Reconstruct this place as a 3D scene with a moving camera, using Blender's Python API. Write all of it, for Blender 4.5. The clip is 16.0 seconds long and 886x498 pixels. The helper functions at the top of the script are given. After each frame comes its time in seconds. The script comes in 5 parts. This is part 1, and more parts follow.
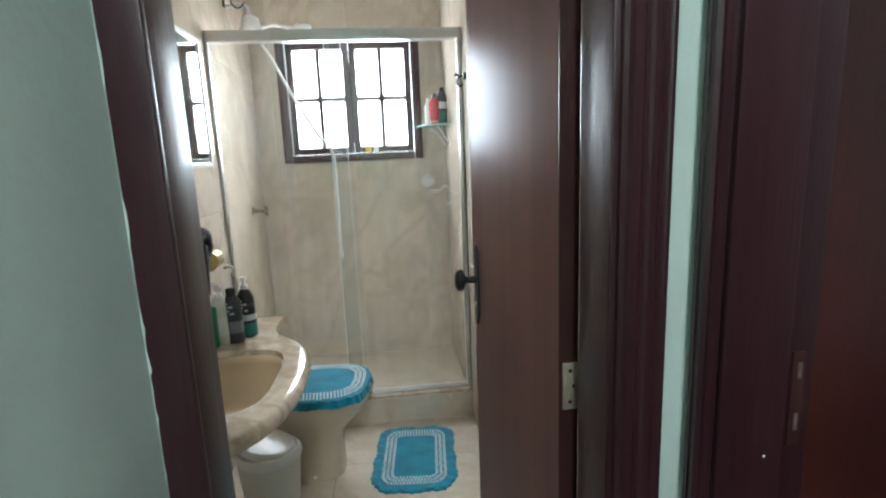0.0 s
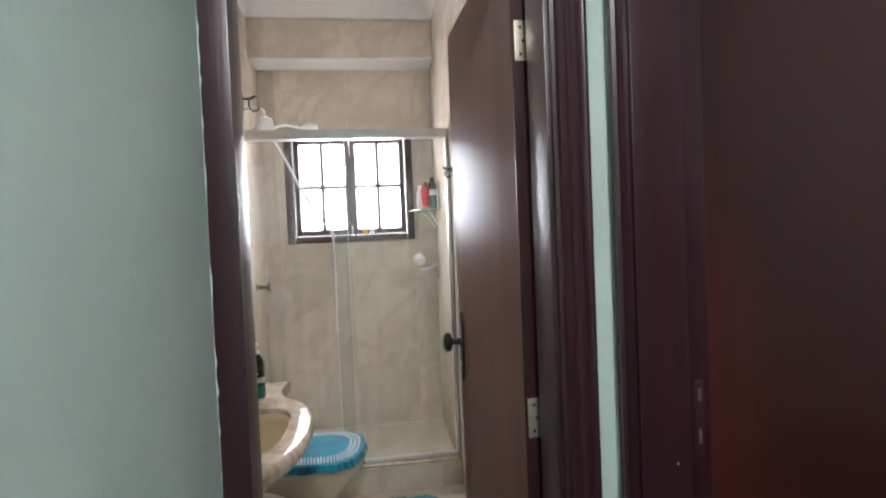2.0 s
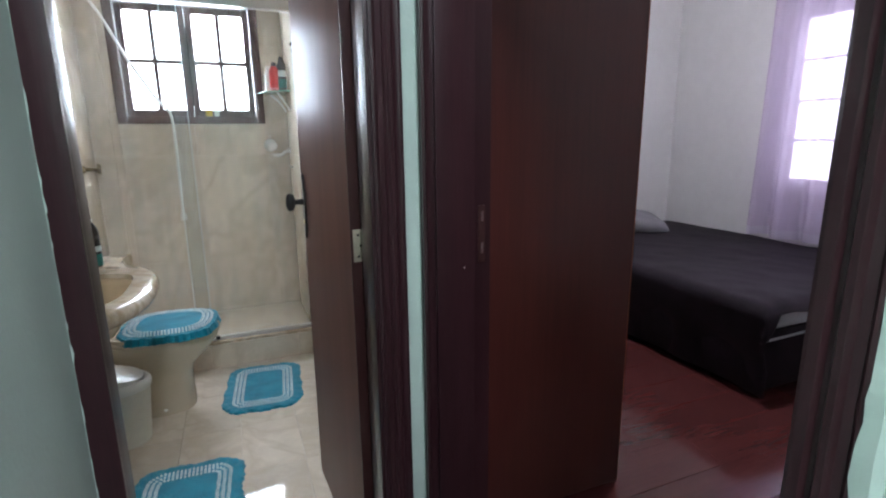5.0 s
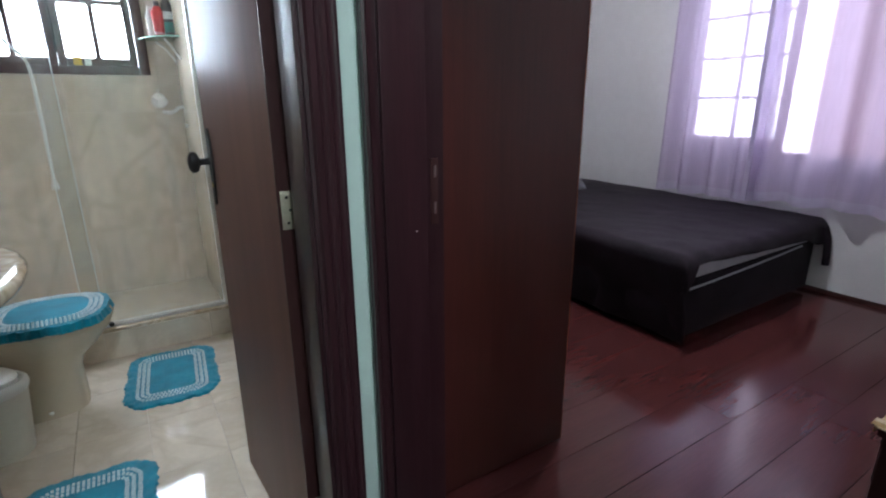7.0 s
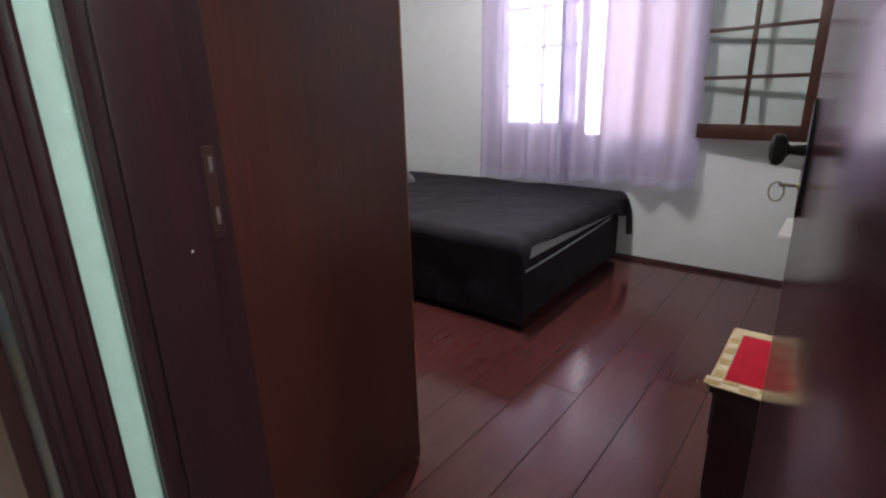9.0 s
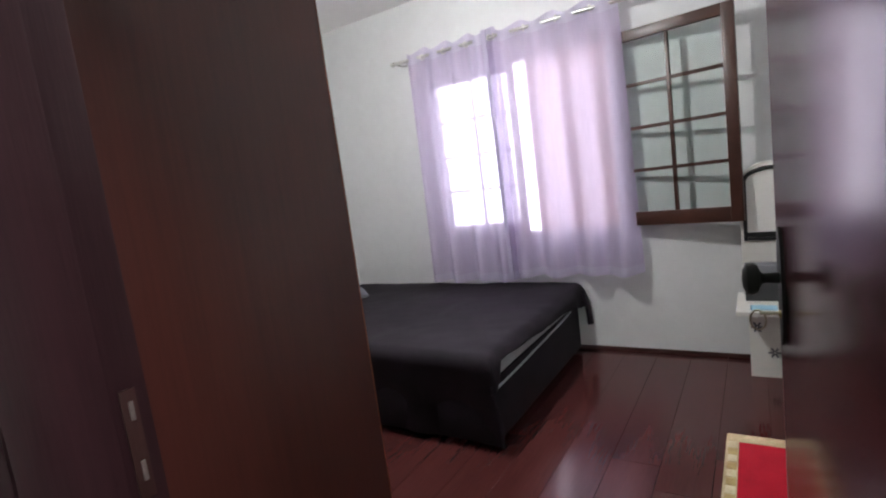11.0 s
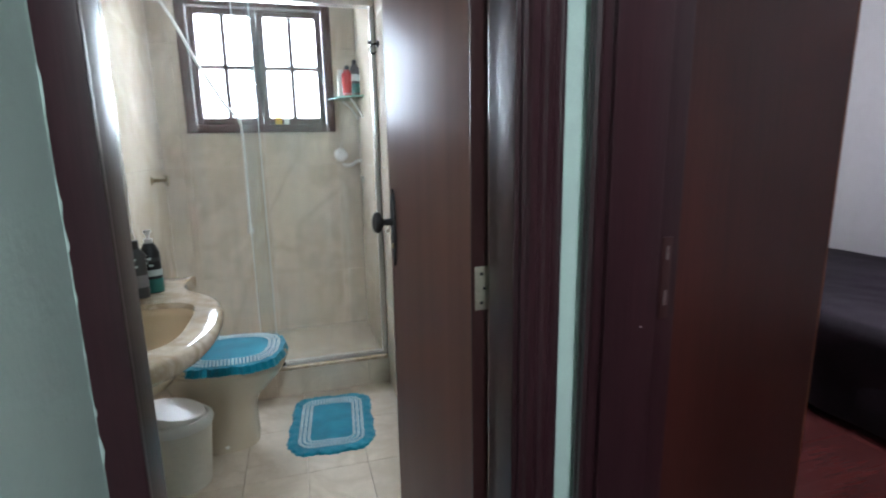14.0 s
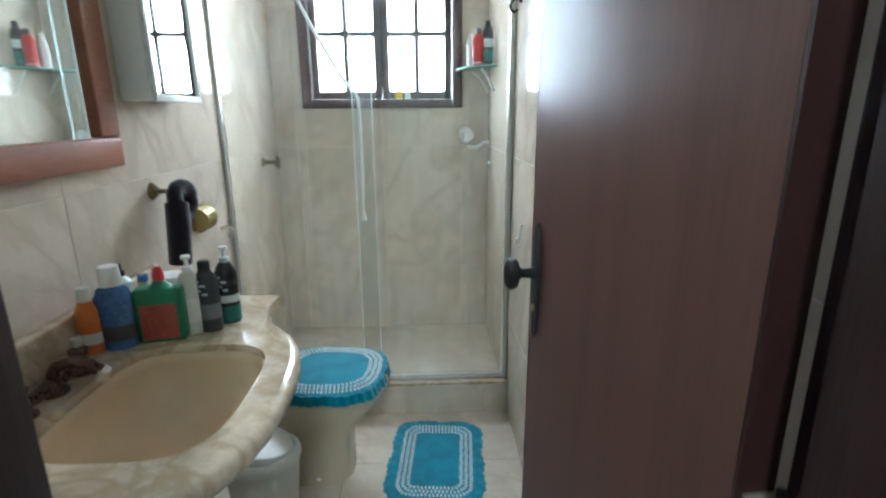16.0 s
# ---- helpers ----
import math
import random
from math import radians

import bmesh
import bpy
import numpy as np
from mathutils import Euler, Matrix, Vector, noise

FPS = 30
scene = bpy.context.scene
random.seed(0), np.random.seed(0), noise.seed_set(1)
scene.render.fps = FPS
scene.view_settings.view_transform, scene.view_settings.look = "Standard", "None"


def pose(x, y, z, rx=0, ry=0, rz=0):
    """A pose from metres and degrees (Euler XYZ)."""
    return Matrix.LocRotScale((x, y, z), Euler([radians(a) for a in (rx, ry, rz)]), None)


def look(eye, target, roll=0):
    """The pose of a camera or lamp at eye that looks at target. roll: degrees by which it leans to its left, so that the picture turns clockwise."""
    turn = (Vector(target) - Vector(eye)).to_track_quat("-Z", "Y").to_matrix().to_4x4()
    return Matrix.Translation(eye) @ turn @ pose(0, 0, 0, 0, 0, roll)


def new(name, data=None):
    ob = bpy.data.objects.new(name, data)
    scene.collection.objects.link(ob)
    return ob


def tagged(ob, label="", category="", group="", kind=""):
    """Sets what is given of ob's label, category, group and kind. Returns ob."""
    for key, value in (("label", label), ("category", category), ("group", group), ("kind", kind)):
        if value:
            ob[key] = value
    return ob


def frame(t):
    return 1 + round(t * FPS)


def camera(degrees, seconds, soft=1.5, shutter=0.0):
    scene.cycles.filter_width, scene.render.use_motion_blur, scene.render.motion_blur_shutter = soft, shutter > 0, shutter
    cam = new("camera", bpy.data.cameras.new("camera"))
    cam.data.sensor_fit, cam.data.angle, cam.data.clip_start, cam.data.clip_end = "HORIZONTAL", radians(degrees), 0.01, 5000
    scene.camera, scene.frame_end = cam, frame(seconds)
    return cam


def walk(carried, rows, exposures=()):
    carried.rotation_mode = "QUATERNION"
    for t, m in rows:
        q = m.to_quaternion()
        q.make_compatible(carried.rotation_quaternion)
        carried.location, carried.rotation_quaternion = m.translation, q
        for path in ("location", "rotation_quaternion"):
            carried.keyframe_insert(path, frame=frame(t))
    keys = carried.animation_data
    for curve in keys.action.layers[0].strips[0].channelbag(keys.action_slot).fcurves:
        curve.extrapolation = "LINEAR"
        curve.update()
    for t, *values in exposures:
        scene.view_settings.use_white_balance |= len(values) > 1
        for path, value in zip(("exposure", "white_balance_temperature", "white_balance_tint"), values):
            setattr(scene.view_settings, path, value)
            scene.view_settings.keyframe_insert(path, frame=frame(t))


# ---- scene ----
cam = camera(82.5, 16.0, soft=2.1, shutter=0.3)
METRES, EYE, TILT, LEAN, TURN = 2.35, 1.442, 0.0, 0.0, -6.0
ROWS = [
    (0.0, 0.0, 0.0, 0.0, -0.44, -10.65, 2.33),
    (0.5, -0.0018, -0.0249, 0.02, -0.5, -5.59, 2.62),
    (1.0, -0.0053, -0.0588, 0.0369, -0.71, -1.59, 3.43),
    (1.5, -0.0058, -0.0863, 0.0374, -0.71, 0.84, 3.27),
    (2.0, -0.0001, -0.1117, 0.0009, -1.52, -1.62, 2.39),
    (2.5, -0.0007, -0.1377, -0.0272, -3.54, -7.08, 1.75),
    (3.0, 0.0067, -0.154, -0.0343, -6.69, -9.26, 1.54),
    (3.5, 0.0133, -0.1717, -0.0348, -9.65, -9.66, 1.58),
    (4.0, 0.0264, -0.1929, -0.0351, -13.26, -10.0, 1.55),
    (4.2, 0.0311, -0.2092, -0.0364, -14.25, -10.09, 1.62),
    (6.3, 0.0126, -0.1496, -0.0818, -21.13, -17.50, -1.16),
    (6.5, 0.0129, -0.1399, -0.0779, -23.42, -17.49, -0.47),
    (7.0, 0.0134, -0.1266, -0.0716, -26.56, -16.64, 0.43),
    (7.5, 0.0391, -0.108, -0.0686, -30.87, -16.1, 1.8),
    (8.0, 0.0627, -0.0727, -0.0978, -38.55, -16.58, 1.61),
    (8.5, 0.0706, -0.0616, -0.1179, -43.65, -17.66, 0.72),
    (9.0, 0.0802, -0.0498, -0.0944, -45.94, -17.16, 1.45),
    (9.5, 0.11, -0.0155, -0.0705, -50.76, -14.33, 3.46),
    (9.7, 0.1219, -0.0073, -0.0594, -52.49, -12.73, 5.13),
    (11.8, 0.1071, -0.0140, -0.0380, -52.00, -6.52, 7.41),
    (12.0, 0.1031, -0.0174, -0.0379, -50.51, -6.54, 7.35),
    (12.5, 0.0752, -0.0283, -0.0393, -39.54, -6.94, 6.73),
    (13.0, 0.043, -0.0401, -0.045, -27.02, -8.91, 4.18),
    (13.5, 0.0149, -0.0552, -0.0449, -18.22, -10.52, 2.17),
    (14.0, -0.01, -0.0373, -0.0578, -10.29, -11.37, 1.01),
    (14.5, -0.0274, 0.0328, -0.0618, -7.52, -12.46, -0.14),
    (15.0, -0.0484, 0.104, -0.0569, -6.85, -13.08, -0.47),
    (15.5, -0.0479, 0.1431, -0.0682, -4.62, -14.91, -0.82),
    (16.0, -0.0113, 0.1866, -0.0222, 3.6, -15.02, 0.4),
]
EXPOSURES = [(0.0, 0.58, 6150, 16), (1.5, 0.6, 6500, 26), (4.0, 0.6, 6050, 19), (6.4, 0.48, 5900, 24), (7.0, 0.5, 5850, 18), (8.0, 0.64, 6250, 11), (8.5, 0.80, 6250, 11), (9.0, 0.92, 6250, 11), (9.7, 0.98, 6250, 11), (12.0, 0.72, 6250, 10), (13.0, 0.63, 5900, 13), (14.0, 0.6, 5850, 18), (16.0, 0.62, 5650, 10)]
walk(cam, [(t, pose(0, 0, EYE, TILT, LEAN, TURN) @ pose(METRES * x, METRES * y, METRES * z, 90 + pitch, roll, yaw)) for t, x, y, z, yaw, pitch, roll in ROWS], EXPOSURES)

# ---- light ----
world = bpy.data.worlds.new("sky")
scene.world = world
world.use_nodes = True
_wn = world.node_tree.nodes
_sky = _wn.new("ShaderNodeTexSky")
_sky.sky_type, _sky.sun_disc = "NISHITA", False
_sky.sun_elevation, _sky.sun_rotation = radians(55), radians(200)
_sky.dust_density, _sky.air_density = 3.0, 1.0
world.node_tree.links.new(_sky.outputs[0], _wn["Background"].inputs[0])
_wn["Background"].inputs[1].default_value = 0.15


def area_lamp(name, m, w, h, watts, colour, spread=180):
    data = bpy.data.lights.new(name, "AREA")
    data.shape, data.size, data.size_y, data.energy, data.color = "RECTANGLE", w, h, watts, colour
    data.spread = radians(spread)
    ob = new(name, data)
    ob.matrix_world = m
    return ob


sun_data = bpy.data.lights.new("sun", "SUN")
sun_data.energy, sun_data.angle, sun_data.color = 1.6, radians(0.6), (1.0, 0.95, 0.88)
sun_ob = new("sun", sun_data)
sun_ob.matrix_world = look((-16, -12, 26), (0, 0, 0))
# skylight standing in the openings
bath_sky = area_lamp("window_light_bathroom", look((-0.2, 3.62, 1.85), (-0.2, 0.0, 1.35)), 0.9, 0.75, 54, (0.86, 0.95, 1.0))
bed_sky = area_lamp("window_light_bedroom", look((4.03, 1.76, 1.56), (0.0, 1.76, 1.2)), 0.76, 1.15, 7.5, (1.0, 0.93, 1.0))
# unseen fill added under the hall ceiling to brighten the hall; no known lamp
hall_fill = area_lamp("hall_ceiling_light", look((0.06, -0.95, 2.735), (0.06, -0.93, 0.0)), 0.26, 0.26, 30, (0.94, 1.0, 0.99))
bulb_data = bpy.data.lights.new("bedroom_bulb", "POINT")
bulb_data.energy, bulb_data.shadow_soft_size, bulb_data.color = 68, 0.02, (1.0, 0.98, 0.94)
bulb_ob = new("bedroom_bulb_light", bulb_data)
bulb_ob.location = (2.20, 1.34, 2.46)


# ---- materials ----
def shader(name, base, rough=0.5, metal=0.0, spec=0.5, scale=8.0, vary=0.12, bump=0.0, bump_scale=120.0, stretch=(1, 1, 1), dark=None, coat=0.0,
           vein=None, vein_scale=2.0, vein_width=0.06, each=0.0, sheen=0.0, rough_vary=0.08, coords="Object", coat_rough=0.08, brushed=0.0):
    """Two scales of variation in colour, uneven gloss and fine relief; optional veins and a shift of tone from piece to piece."""
    m = bpy.data.materials.new(name)
    m.use_nodes = True
    nt = m.node_tree
    nd, ln = nt.nodes, nt.links
    b = nd["Principled BSDF"]
    b.inputs["Metallic"].default_value = metal
    b.inputs["Specular IOR Level"].default_value = spec
    b.inputs["Coat Weight"].default_value = coat
    b.inputs["Coat Roughness"].default_value = coat_rough
    b.inputs["Sheen Weight"].default_value = sheen
    if coords == "World":
        src = nd.new("ShaderNodeNewGeometry").outputs["Position"]
    else:
        src = nd.new("ShaderNodeTexCoord").outputs["Object"]
    info = nd.new("ShaderNodeObjectInfo")
    if each:
        off = nd.new("ShaderNodeVectorMath")
        off.operation = "SCALE"
        off.inputs[0].default_value = (13.0, 7.0, 5.0)
        ln.new(info.outputs["Random"], off.inputs["Scale"])
        add = nd.new("ShaderNodeVectorMath")
        ln.new(src, add.inputs[0])
        ln.new(off.outputs[0], add.inputs[1])
        src = add.outputs[0]
    mp = nd.new("ShaderNodeMapping")
    mp.inputs["Scale"].default_value = stretch
    ln.new(src, mp.inputs[0])
    big = nd.new("ShaderNodeTexNoise")
    big.inputs["Scale"].default_value, big.inputs["Detail"].default_value = scale * 0.3, 3
    fine = nd.new("ShaderNodeTexNoise")
    fine.inputs["Scale"].default_value, fine.inputs["Detail"].default_value, fine.inputs["Roughness"].default_value = scale * 4, 6, 0.65
    ln.new(mp.outputs[0], big.inputs[0])
    ln.new(mp.outputs[0], fine.inputs[0])
    mix = nd.new("ShaderNodeMix")
    mix.data_type = "FLOAT"
    mix.inputs[0].default_value = 0.45
    ln.new(big.outputs[0], mix.inputs[2])
    ln.new(fine.outputs[0], mix.inputs[3])
    ramp = nd.new("ShaderNodeValToRGB")
    lo = dark or tuple(c * (1 - 2.2 * vary) for c in base)
    hi = tuple(min(1, c * (1 + 1.4 * vary)) for c in base)
    ramp.color_ramp.elements[0].position, ramp.color_ramp.elements[0].color = 0.30, (*lo, 1)
    ramp.color_ramp.elements[1].position, ramp.color_ramp.elements[1].color = 0.70, (*hi, 1)
    ln.new(mix.outputs[0], ramp.inputs[0])
    col = ramp.outputs[0]
    if vein:
        vn = nd.new("ShaderNodeTexNoise")
        vn.inputs["Scale"].default_value, vn.inputs["Detail"].default_value, vn.inputs["Distortion"].default_value = vein_scale, 6, 0.6
        vp = nd.new("ShaderNodeMapping")
        vp.inputs["Rotation"].default_value = (radians(32), radians(38), 0)
        vp.vector_type = "TEXTURE"
        vp.inputs["Scale"].default_value = (0.6, 0.6, 1.5)
        ln.new(src, vp.inputs[0])
        ln.new(vp.outputs[0], vn.inputs[0])
        vr = nd.new("ShaderNodeValToRGB")
        e = vr.color_ramp.elements
        e[0].position, e[0].color = 0.5 - vein_width, (0, 0, 0, 1)
        e[1].position, e[1].color = 0.5 + vein_width, (0, 0, 0, 1)
        mid = e.new(0.5)
        mid.color = (0.75, 0.75, 0.75, 1)
        ln.new(vn.outputs[0], vr.inputs[0])
        vm = nd.new("ShaderNodeMix")
        vm.data_type = "RGBA"
        ln.new(vr.outputs[0], vm.inputs[0])
        ln.new(col, vm.inputs[6])
        vm.inputs[7].default_value = (*vein, 1)
        col = vm.outputs[2]
    if each:
        hsv = nd.new("ShaderNodeHueSaturation")
        mr = nd.new("ShaderNodeMapRange")
        mr.inputs[3].default_value, mr.inputs[4].default_value = 1 - each, 1 + each
        ln.new(info.outputs["Random"], mr.inputs[0])
        ln.new(mr.outputs[0], hsv.inputs["Value"])
        ln.new(col, hsv.inputs["Color"])
        col = hsv.outputs[0]
    ln.new(col, b.inputs["Base Color"])
    rr = nd.new("ShaderNodeMapRange")
    rr.inputs[3].default_value, rr.inputs[4].default_value = max(0.02, rough - rough_vary * rough * 3), min(1, rough + rough_vary * rough * 3)
    ln.new(fine.outputs[0], rr.inputs[0])
    ln.new(rr.outputs[0], b.inputs["Roughness"])
    if brushed:
        # gloss that spreads across the grain, along the thing's own x
        axis = nd.new("ShaderNodeCombineXYZ")
        axis.inputs[0].default_value = 1.0
        turn_ = nd.new("ShaderNodeVectorTransform")
        turn_.vector_type, turn_.convert_from, turn_.convert_to = "VECTOR", "OBJECT", "WORLD"
        ln.new(axis.outputs[0], turn_.inputs[0])
        ln.new(turn_.outputs[0], b.inputs["Tangent"])
        b.inputs["Anisotropic"].default_value = brushed
    if bump:
        bn = nd.new("ShaderNodeTexNoise")
        bn.inputs["Scale"].default_value, bn.inputs["Detail"].default_value = bump_scale, 4
        ln.new(mp.outputs[0], bn.inputs[0])
        bp = nd.new("ShaderNodeBump")
        bp.inputs["Strength"].default_value, bp.inputs["Distance"].default_value = bump, 0.004
        ln.new(bn.outputs[0], bp.inputs["Height"])
        ln.new(bp.outputs[0], b.inputs["Normal"])
    return m


def clear_glass(name, tint=(0.93, 0.97, 0.96), smear=0.0, rough=0.0):
    """Thin pane: mostly clear, with a Fresnel gloss and faint dried water marks."""
    m = bpy.data.materials.new(name)
    m.use_nodes = True
    nd, ln = m.node_tree.nodes, m.node_tree.links
    nd.remove(nd["Principled BSDF"])
    tr = nd.new("ShaderNodeBsdfTransparent")
    tr.inputs[0].default_value = (*tint, 1)
    gl = nd.new("ShaderNodeBsdfGlossy")
    gl.inputs["Roughness"].default_value = rough
    fr = nd.new("ShaderNodeFresnel")
    fr.inputs[0].default_value = 1.45
    mx = nd.new("ShaderNodeMixShader")
    ln.new(fr.outputs[0], mx.inputs[0])
    ln.new(tr.outputs[0], mx.inputs[1])
    ln.new(gl.outputs[0], mx.inputs[2])
    out = mx.outputs[0]
    if smear:
        df = nd.new("ShaderNodeBsdfDiffuse")
        df.inputs[0].default_value = (0.9, 0.9, 0.88, 1)
        tx = nd.new("ShaderNodeTexCoord")
        mp = nd.new("ShaderNodeMapping")
        mp.inputs["Scale"].default_value = (9, 9, 0.7)
        nz = nd.new("ShaderNodeTexNoise")
        nz.inputs["Scale"].default_value, nz.inputs["Detail"].default_value = 2.2, 5
        rp = nd.new("ShaderNodeMapRange")
        rp.inputs[1].default_value, rp.inputs[2].default_value, rp.inputs[4].default_value = 0.40, 0.75, smear
        m2 = nd.new("ShaderNodeMixShader")
        ln.new(tx.outputs["Object"], mp.inputs[0])
        ln.new(mp.outputs[0], nz.inputs[0])
        ln.new(nz.outputs[0], rp.inputs[0])
        ln.new(rp.outputs[0], m2.inputs[0])
        ln.new(out, m2.inputs[1])
        ln.new(df.outputs[0], m2.inputs[2])
        out = m2.outputs[0]
    ln.new(out, nd["Material Output"].inputs[0])
    return m


def sheer(name, colour, open_weave):
    """Sheer cloth: light passes through the weave, the rest scatters both ways."""
    m = bpy.data.materials.new(name)
    m.use_nodes = True
    nd, ln = m.node_tree.nodes, m.node_tree.links
    nd.remove(nd["Principled BSDF"])
    df, tl, tr = nd.new("ShaderNodeBsdfDiffuse"), nd.new("ShaderNodeBsdfTranslucent"), nd.new("ShaderNodeBsdfTransparent")
    tx = nd.new("ShaderNodeTexCoord")
    mp = nd.new("ShaderNodeMapping")
    mp.inputs["Scale"].default_value = (1, 1, 0.15)
    nz = nd.new("ShaderNodeTexNoise")
    nz.inputs["Scale"].default_value = 60
    ln.new(tx.outputs["Object"], mp.inputs[0])
    ln.new(mp.outputs[0], nz.inputs[0])
    rp = nd.new("ShaderNodeValToRGB")
    rp.color_ramp.elements[0].color = (*[c * 0.88 for c in colour], 1)
    rp.color_ramp.elements[1].color = (*colour, 1)
    ln.new(nz.outputs[0], rp.inputs[0])
    for s in (df, tl):
        ln.new(rp.outputs[0], s.inputs[0])
    a, c = nd.new("ShaderNodeMixShader"), nd.new("ShaderNodeMixShader")
    a.inputs[0].default_value, c.inputs[0].default_value = 0.5, open_weave
    tr.inputs[0].default_value = (0.97, 0.92, 1.0, 1)
    ln.new(df.outputs[0], a.inputs[1])
    ln.new(tl.outputs[0], a.inputs[2])
    ln.new(a.outputs[0], c.inputs[1])
    ln.new(tr.outputs[0], c.inputs[2])
    ln.new(c.outputs[0], nd["Material Output"].inputs[0])
    return m


def glow(name, colour, strength):
    m = bpy.data.materials.new(name)
    m.use_nodes = True
    b = m.node_tree.nodes["Principled BSDF"]
    b.inputs["Emission Color"].default_value, b.inputs["Emission Strength"].default_value = (*colour, 1), strength
    return m


GREEN = shader("green_wall_paint", (0.465, 0.57, 0.51), 0.55, vary=0.05, scale=3, bump=0.25, bump_scale=90, coords="World")
WHITE_WALL = shader("white_wall_paint", (0.70, 0.71, 0.71), 0.7, vary=0.04, scale=2.5, bump=0.2, bump_scale=80, coords="World")
CEILING = shader("ceiling_paint", (0.80, 0.79, 0.77), 0.8, vary=0.03, scale=2, bump=0.1, coords="World")
GROUT = shader("grout", (0.80, 0.74, 0.66), 0.8, vary=0.1, scale=12, coords="World")
TILE = shader("marbled_wall_tile", (0.665, 0.575, 0.462), 0.07, vary=0.075, scale=4, vein=(0.53, 0.445, 0.34), vein_scale=2.2, vein_width=0.085, each=0.02, coords="World")
FLOOR_TILE = shader("marbled_floor_tile", (0.64, 0.56, 0.45), 0.04, vary=0.08, scale=5, vein=(0.54, 0.46, 0.35), vein_scale=2.6, vein_width=0.09, each=0.03, coords="World")
JAMB = shader("dark_varnished_wood", (0.032, 0.0110, 0.0138), 0.33, spec=0.45, vary=0.22, scale=9, stretch=(5, 5, 0.22), bump=0.10, bump_scale=40, coords="World", rough_vary=0.06)
LEAF = shader("brown_varnished_door", (0.160, 0.072, 0.057), 0.57, spec=0.44, brushed=0.88, vary=0.13, scale=8, stretch=(5, 5, 0.2), rough_vary=0.06, bump=0.04, bump_scale=40, coat=0.20, coat_rough=0.34)
GLOSSY_LEAF = shader("dark_red_glossy_door", (0.062, 0.019, 0.021), 0.19, spec=0.55, vary=0.06, scale=7, stretch=(4, 4, 0.25), rough_vary=0.04)
LEAF_EDGE = shader("dark_door_edge", (0.040, 0.015, 0.014), 0.35, vary=0.2, scale=9, stretch=(6, 6, 0.45), bump=0.06)
WARDROBE = shader("mahogany_veneer", (0.074, 0.0185, 0.0138), 0.38, spec=0.50, vary=0.17, scale=5, stretch=(4, 4, 0.16), rough_vary=0.06)
PLANK = shader("dark_red_floorboard", (0.074, 0.0205, 0.0200), 0.15, vary=0.14, scale=7, stretch=(0.35, 4, 4), each=0.05, rough_vary=0.12)
BASEBOARD = shader("dark_baseboard", (0.050, 0.020, 0.018), 0.4, vary=0.15, stretch=(1, 1, 1))
WINDOW_WOOD = shader("dark_window_wood", (0.070, 0.026, 0.022), 0.33, vary=0.22, scale=12, stretch=(2, 2, 1), bump=0.08)
RED_WOOD = shader("red_brown_window_wood", (0.056, 0.021, 0.014), 0.35, vary=0.2, scale=12, bump=0.08)
MIRROR_WOOD = shader("orange_mahogany_frame", (0.30, 0.100, 0.044), 0.32, vary=0.18, scale=10, stretch=(3, 0.6, 3), bump=0.06)
PORCELAIN = shader("cream_porcelain", (0.57, 0.49, 0.365), 0.08, vary=0.03, scale=3)
BASIN = shader("tan_porcelain", (0.66, 0.50, 0.32), 0.14, vary=0.05, scale=3)
MARBLE = shader("cream_marble", (0.67, 0.555, 0.415), 0.10, vary=0.18, scale=11, coat=0.8, vein=(0.42, 0.31, 0.19), vein_scale=6, vein_width=0.10, coords="World")
CHROME = shader("brushed_aluminium", (0.62, 0.61, 0.58), 0.32, metal=0.85, vary=0.05, scale=20)
BRASS = shader("worn_brass", (0.46, 0.37, 0.16), 0.34, metal=1.0, vary=0.15, scale=25)
PALE_STEEL = shader("yellowed_steel", (0.55, 0.49, 0.37), 0.38, metal=0.7, vary=0.15, scale=30)
BRONZE = shader("dark_bronze", (0.020, 0.018, 0.017), 0.5, metal=0.0, spec=0.3, vary=0.2, scale=30)
DARK_COPPER = shader("dark_copper", (0.10, 0.055, 0.040), 0.28, metal=0.8, vary=0.25, scale=30)
ANTIQUE = shader("antique_brass", (0.26, 0.21, 0.12), 0.30, metal=0.9, dark=(0.05, 0.04, 0.03), vary=0.3, scale=30)
WHITE_PLASTIC = shader("white_plastic", (0.78, 0.77, 0.73), 0.35, vary=0.03, scale=10)
CREAM_PLASTIC = shader("cream_plastic", (0.70, 0.67, 0.58), 0.4, vary=0.04, scale=10)
BLACK = shader("black_plastic", (0.012, 0.012, 0.013), 0.32, vary=0.1, scale=20)
CHARCOAL = shader("charcoal_label", (0.05, 0.052, 0.055), 0.4, vary=0.1, scale=20)
TEAL = shader("teal_plastic", (0.02, 0.17, 0.15), 0.35, vary=0.1, scale=20)
GREEN_PACK = shader("green_plastic", (0.015, 0.20, 0.085), 0.35, vary=0.1, scale=20)
RED = shader("red_plastic", (0.52, 0.03, 0.03), 0.35, vary=0.1, scale=20)
RED_LABEL = shader("printed_red_label", (0.42, 0.07, 0.05), 0.5, vary=0.35, scale=30)
BLUE = shader("blue_liquid_plastic", (0.085, 0.18, 0.38), 0.12, vary=0.35, scale=25)
ORANGE = shader("orange_plastic", (0.62, 0.16, 0.02), 0.3, vary=0.15, scale=20)
PINK = shader("pink_plastic", (0.70, 0.36, 0.40), 0.4, vary=0.1, scale=20)
YELLOW = shader("yellow_plastic", (0.70, 0.42, 0.03), 0.4, vary=0.1, scale=20)
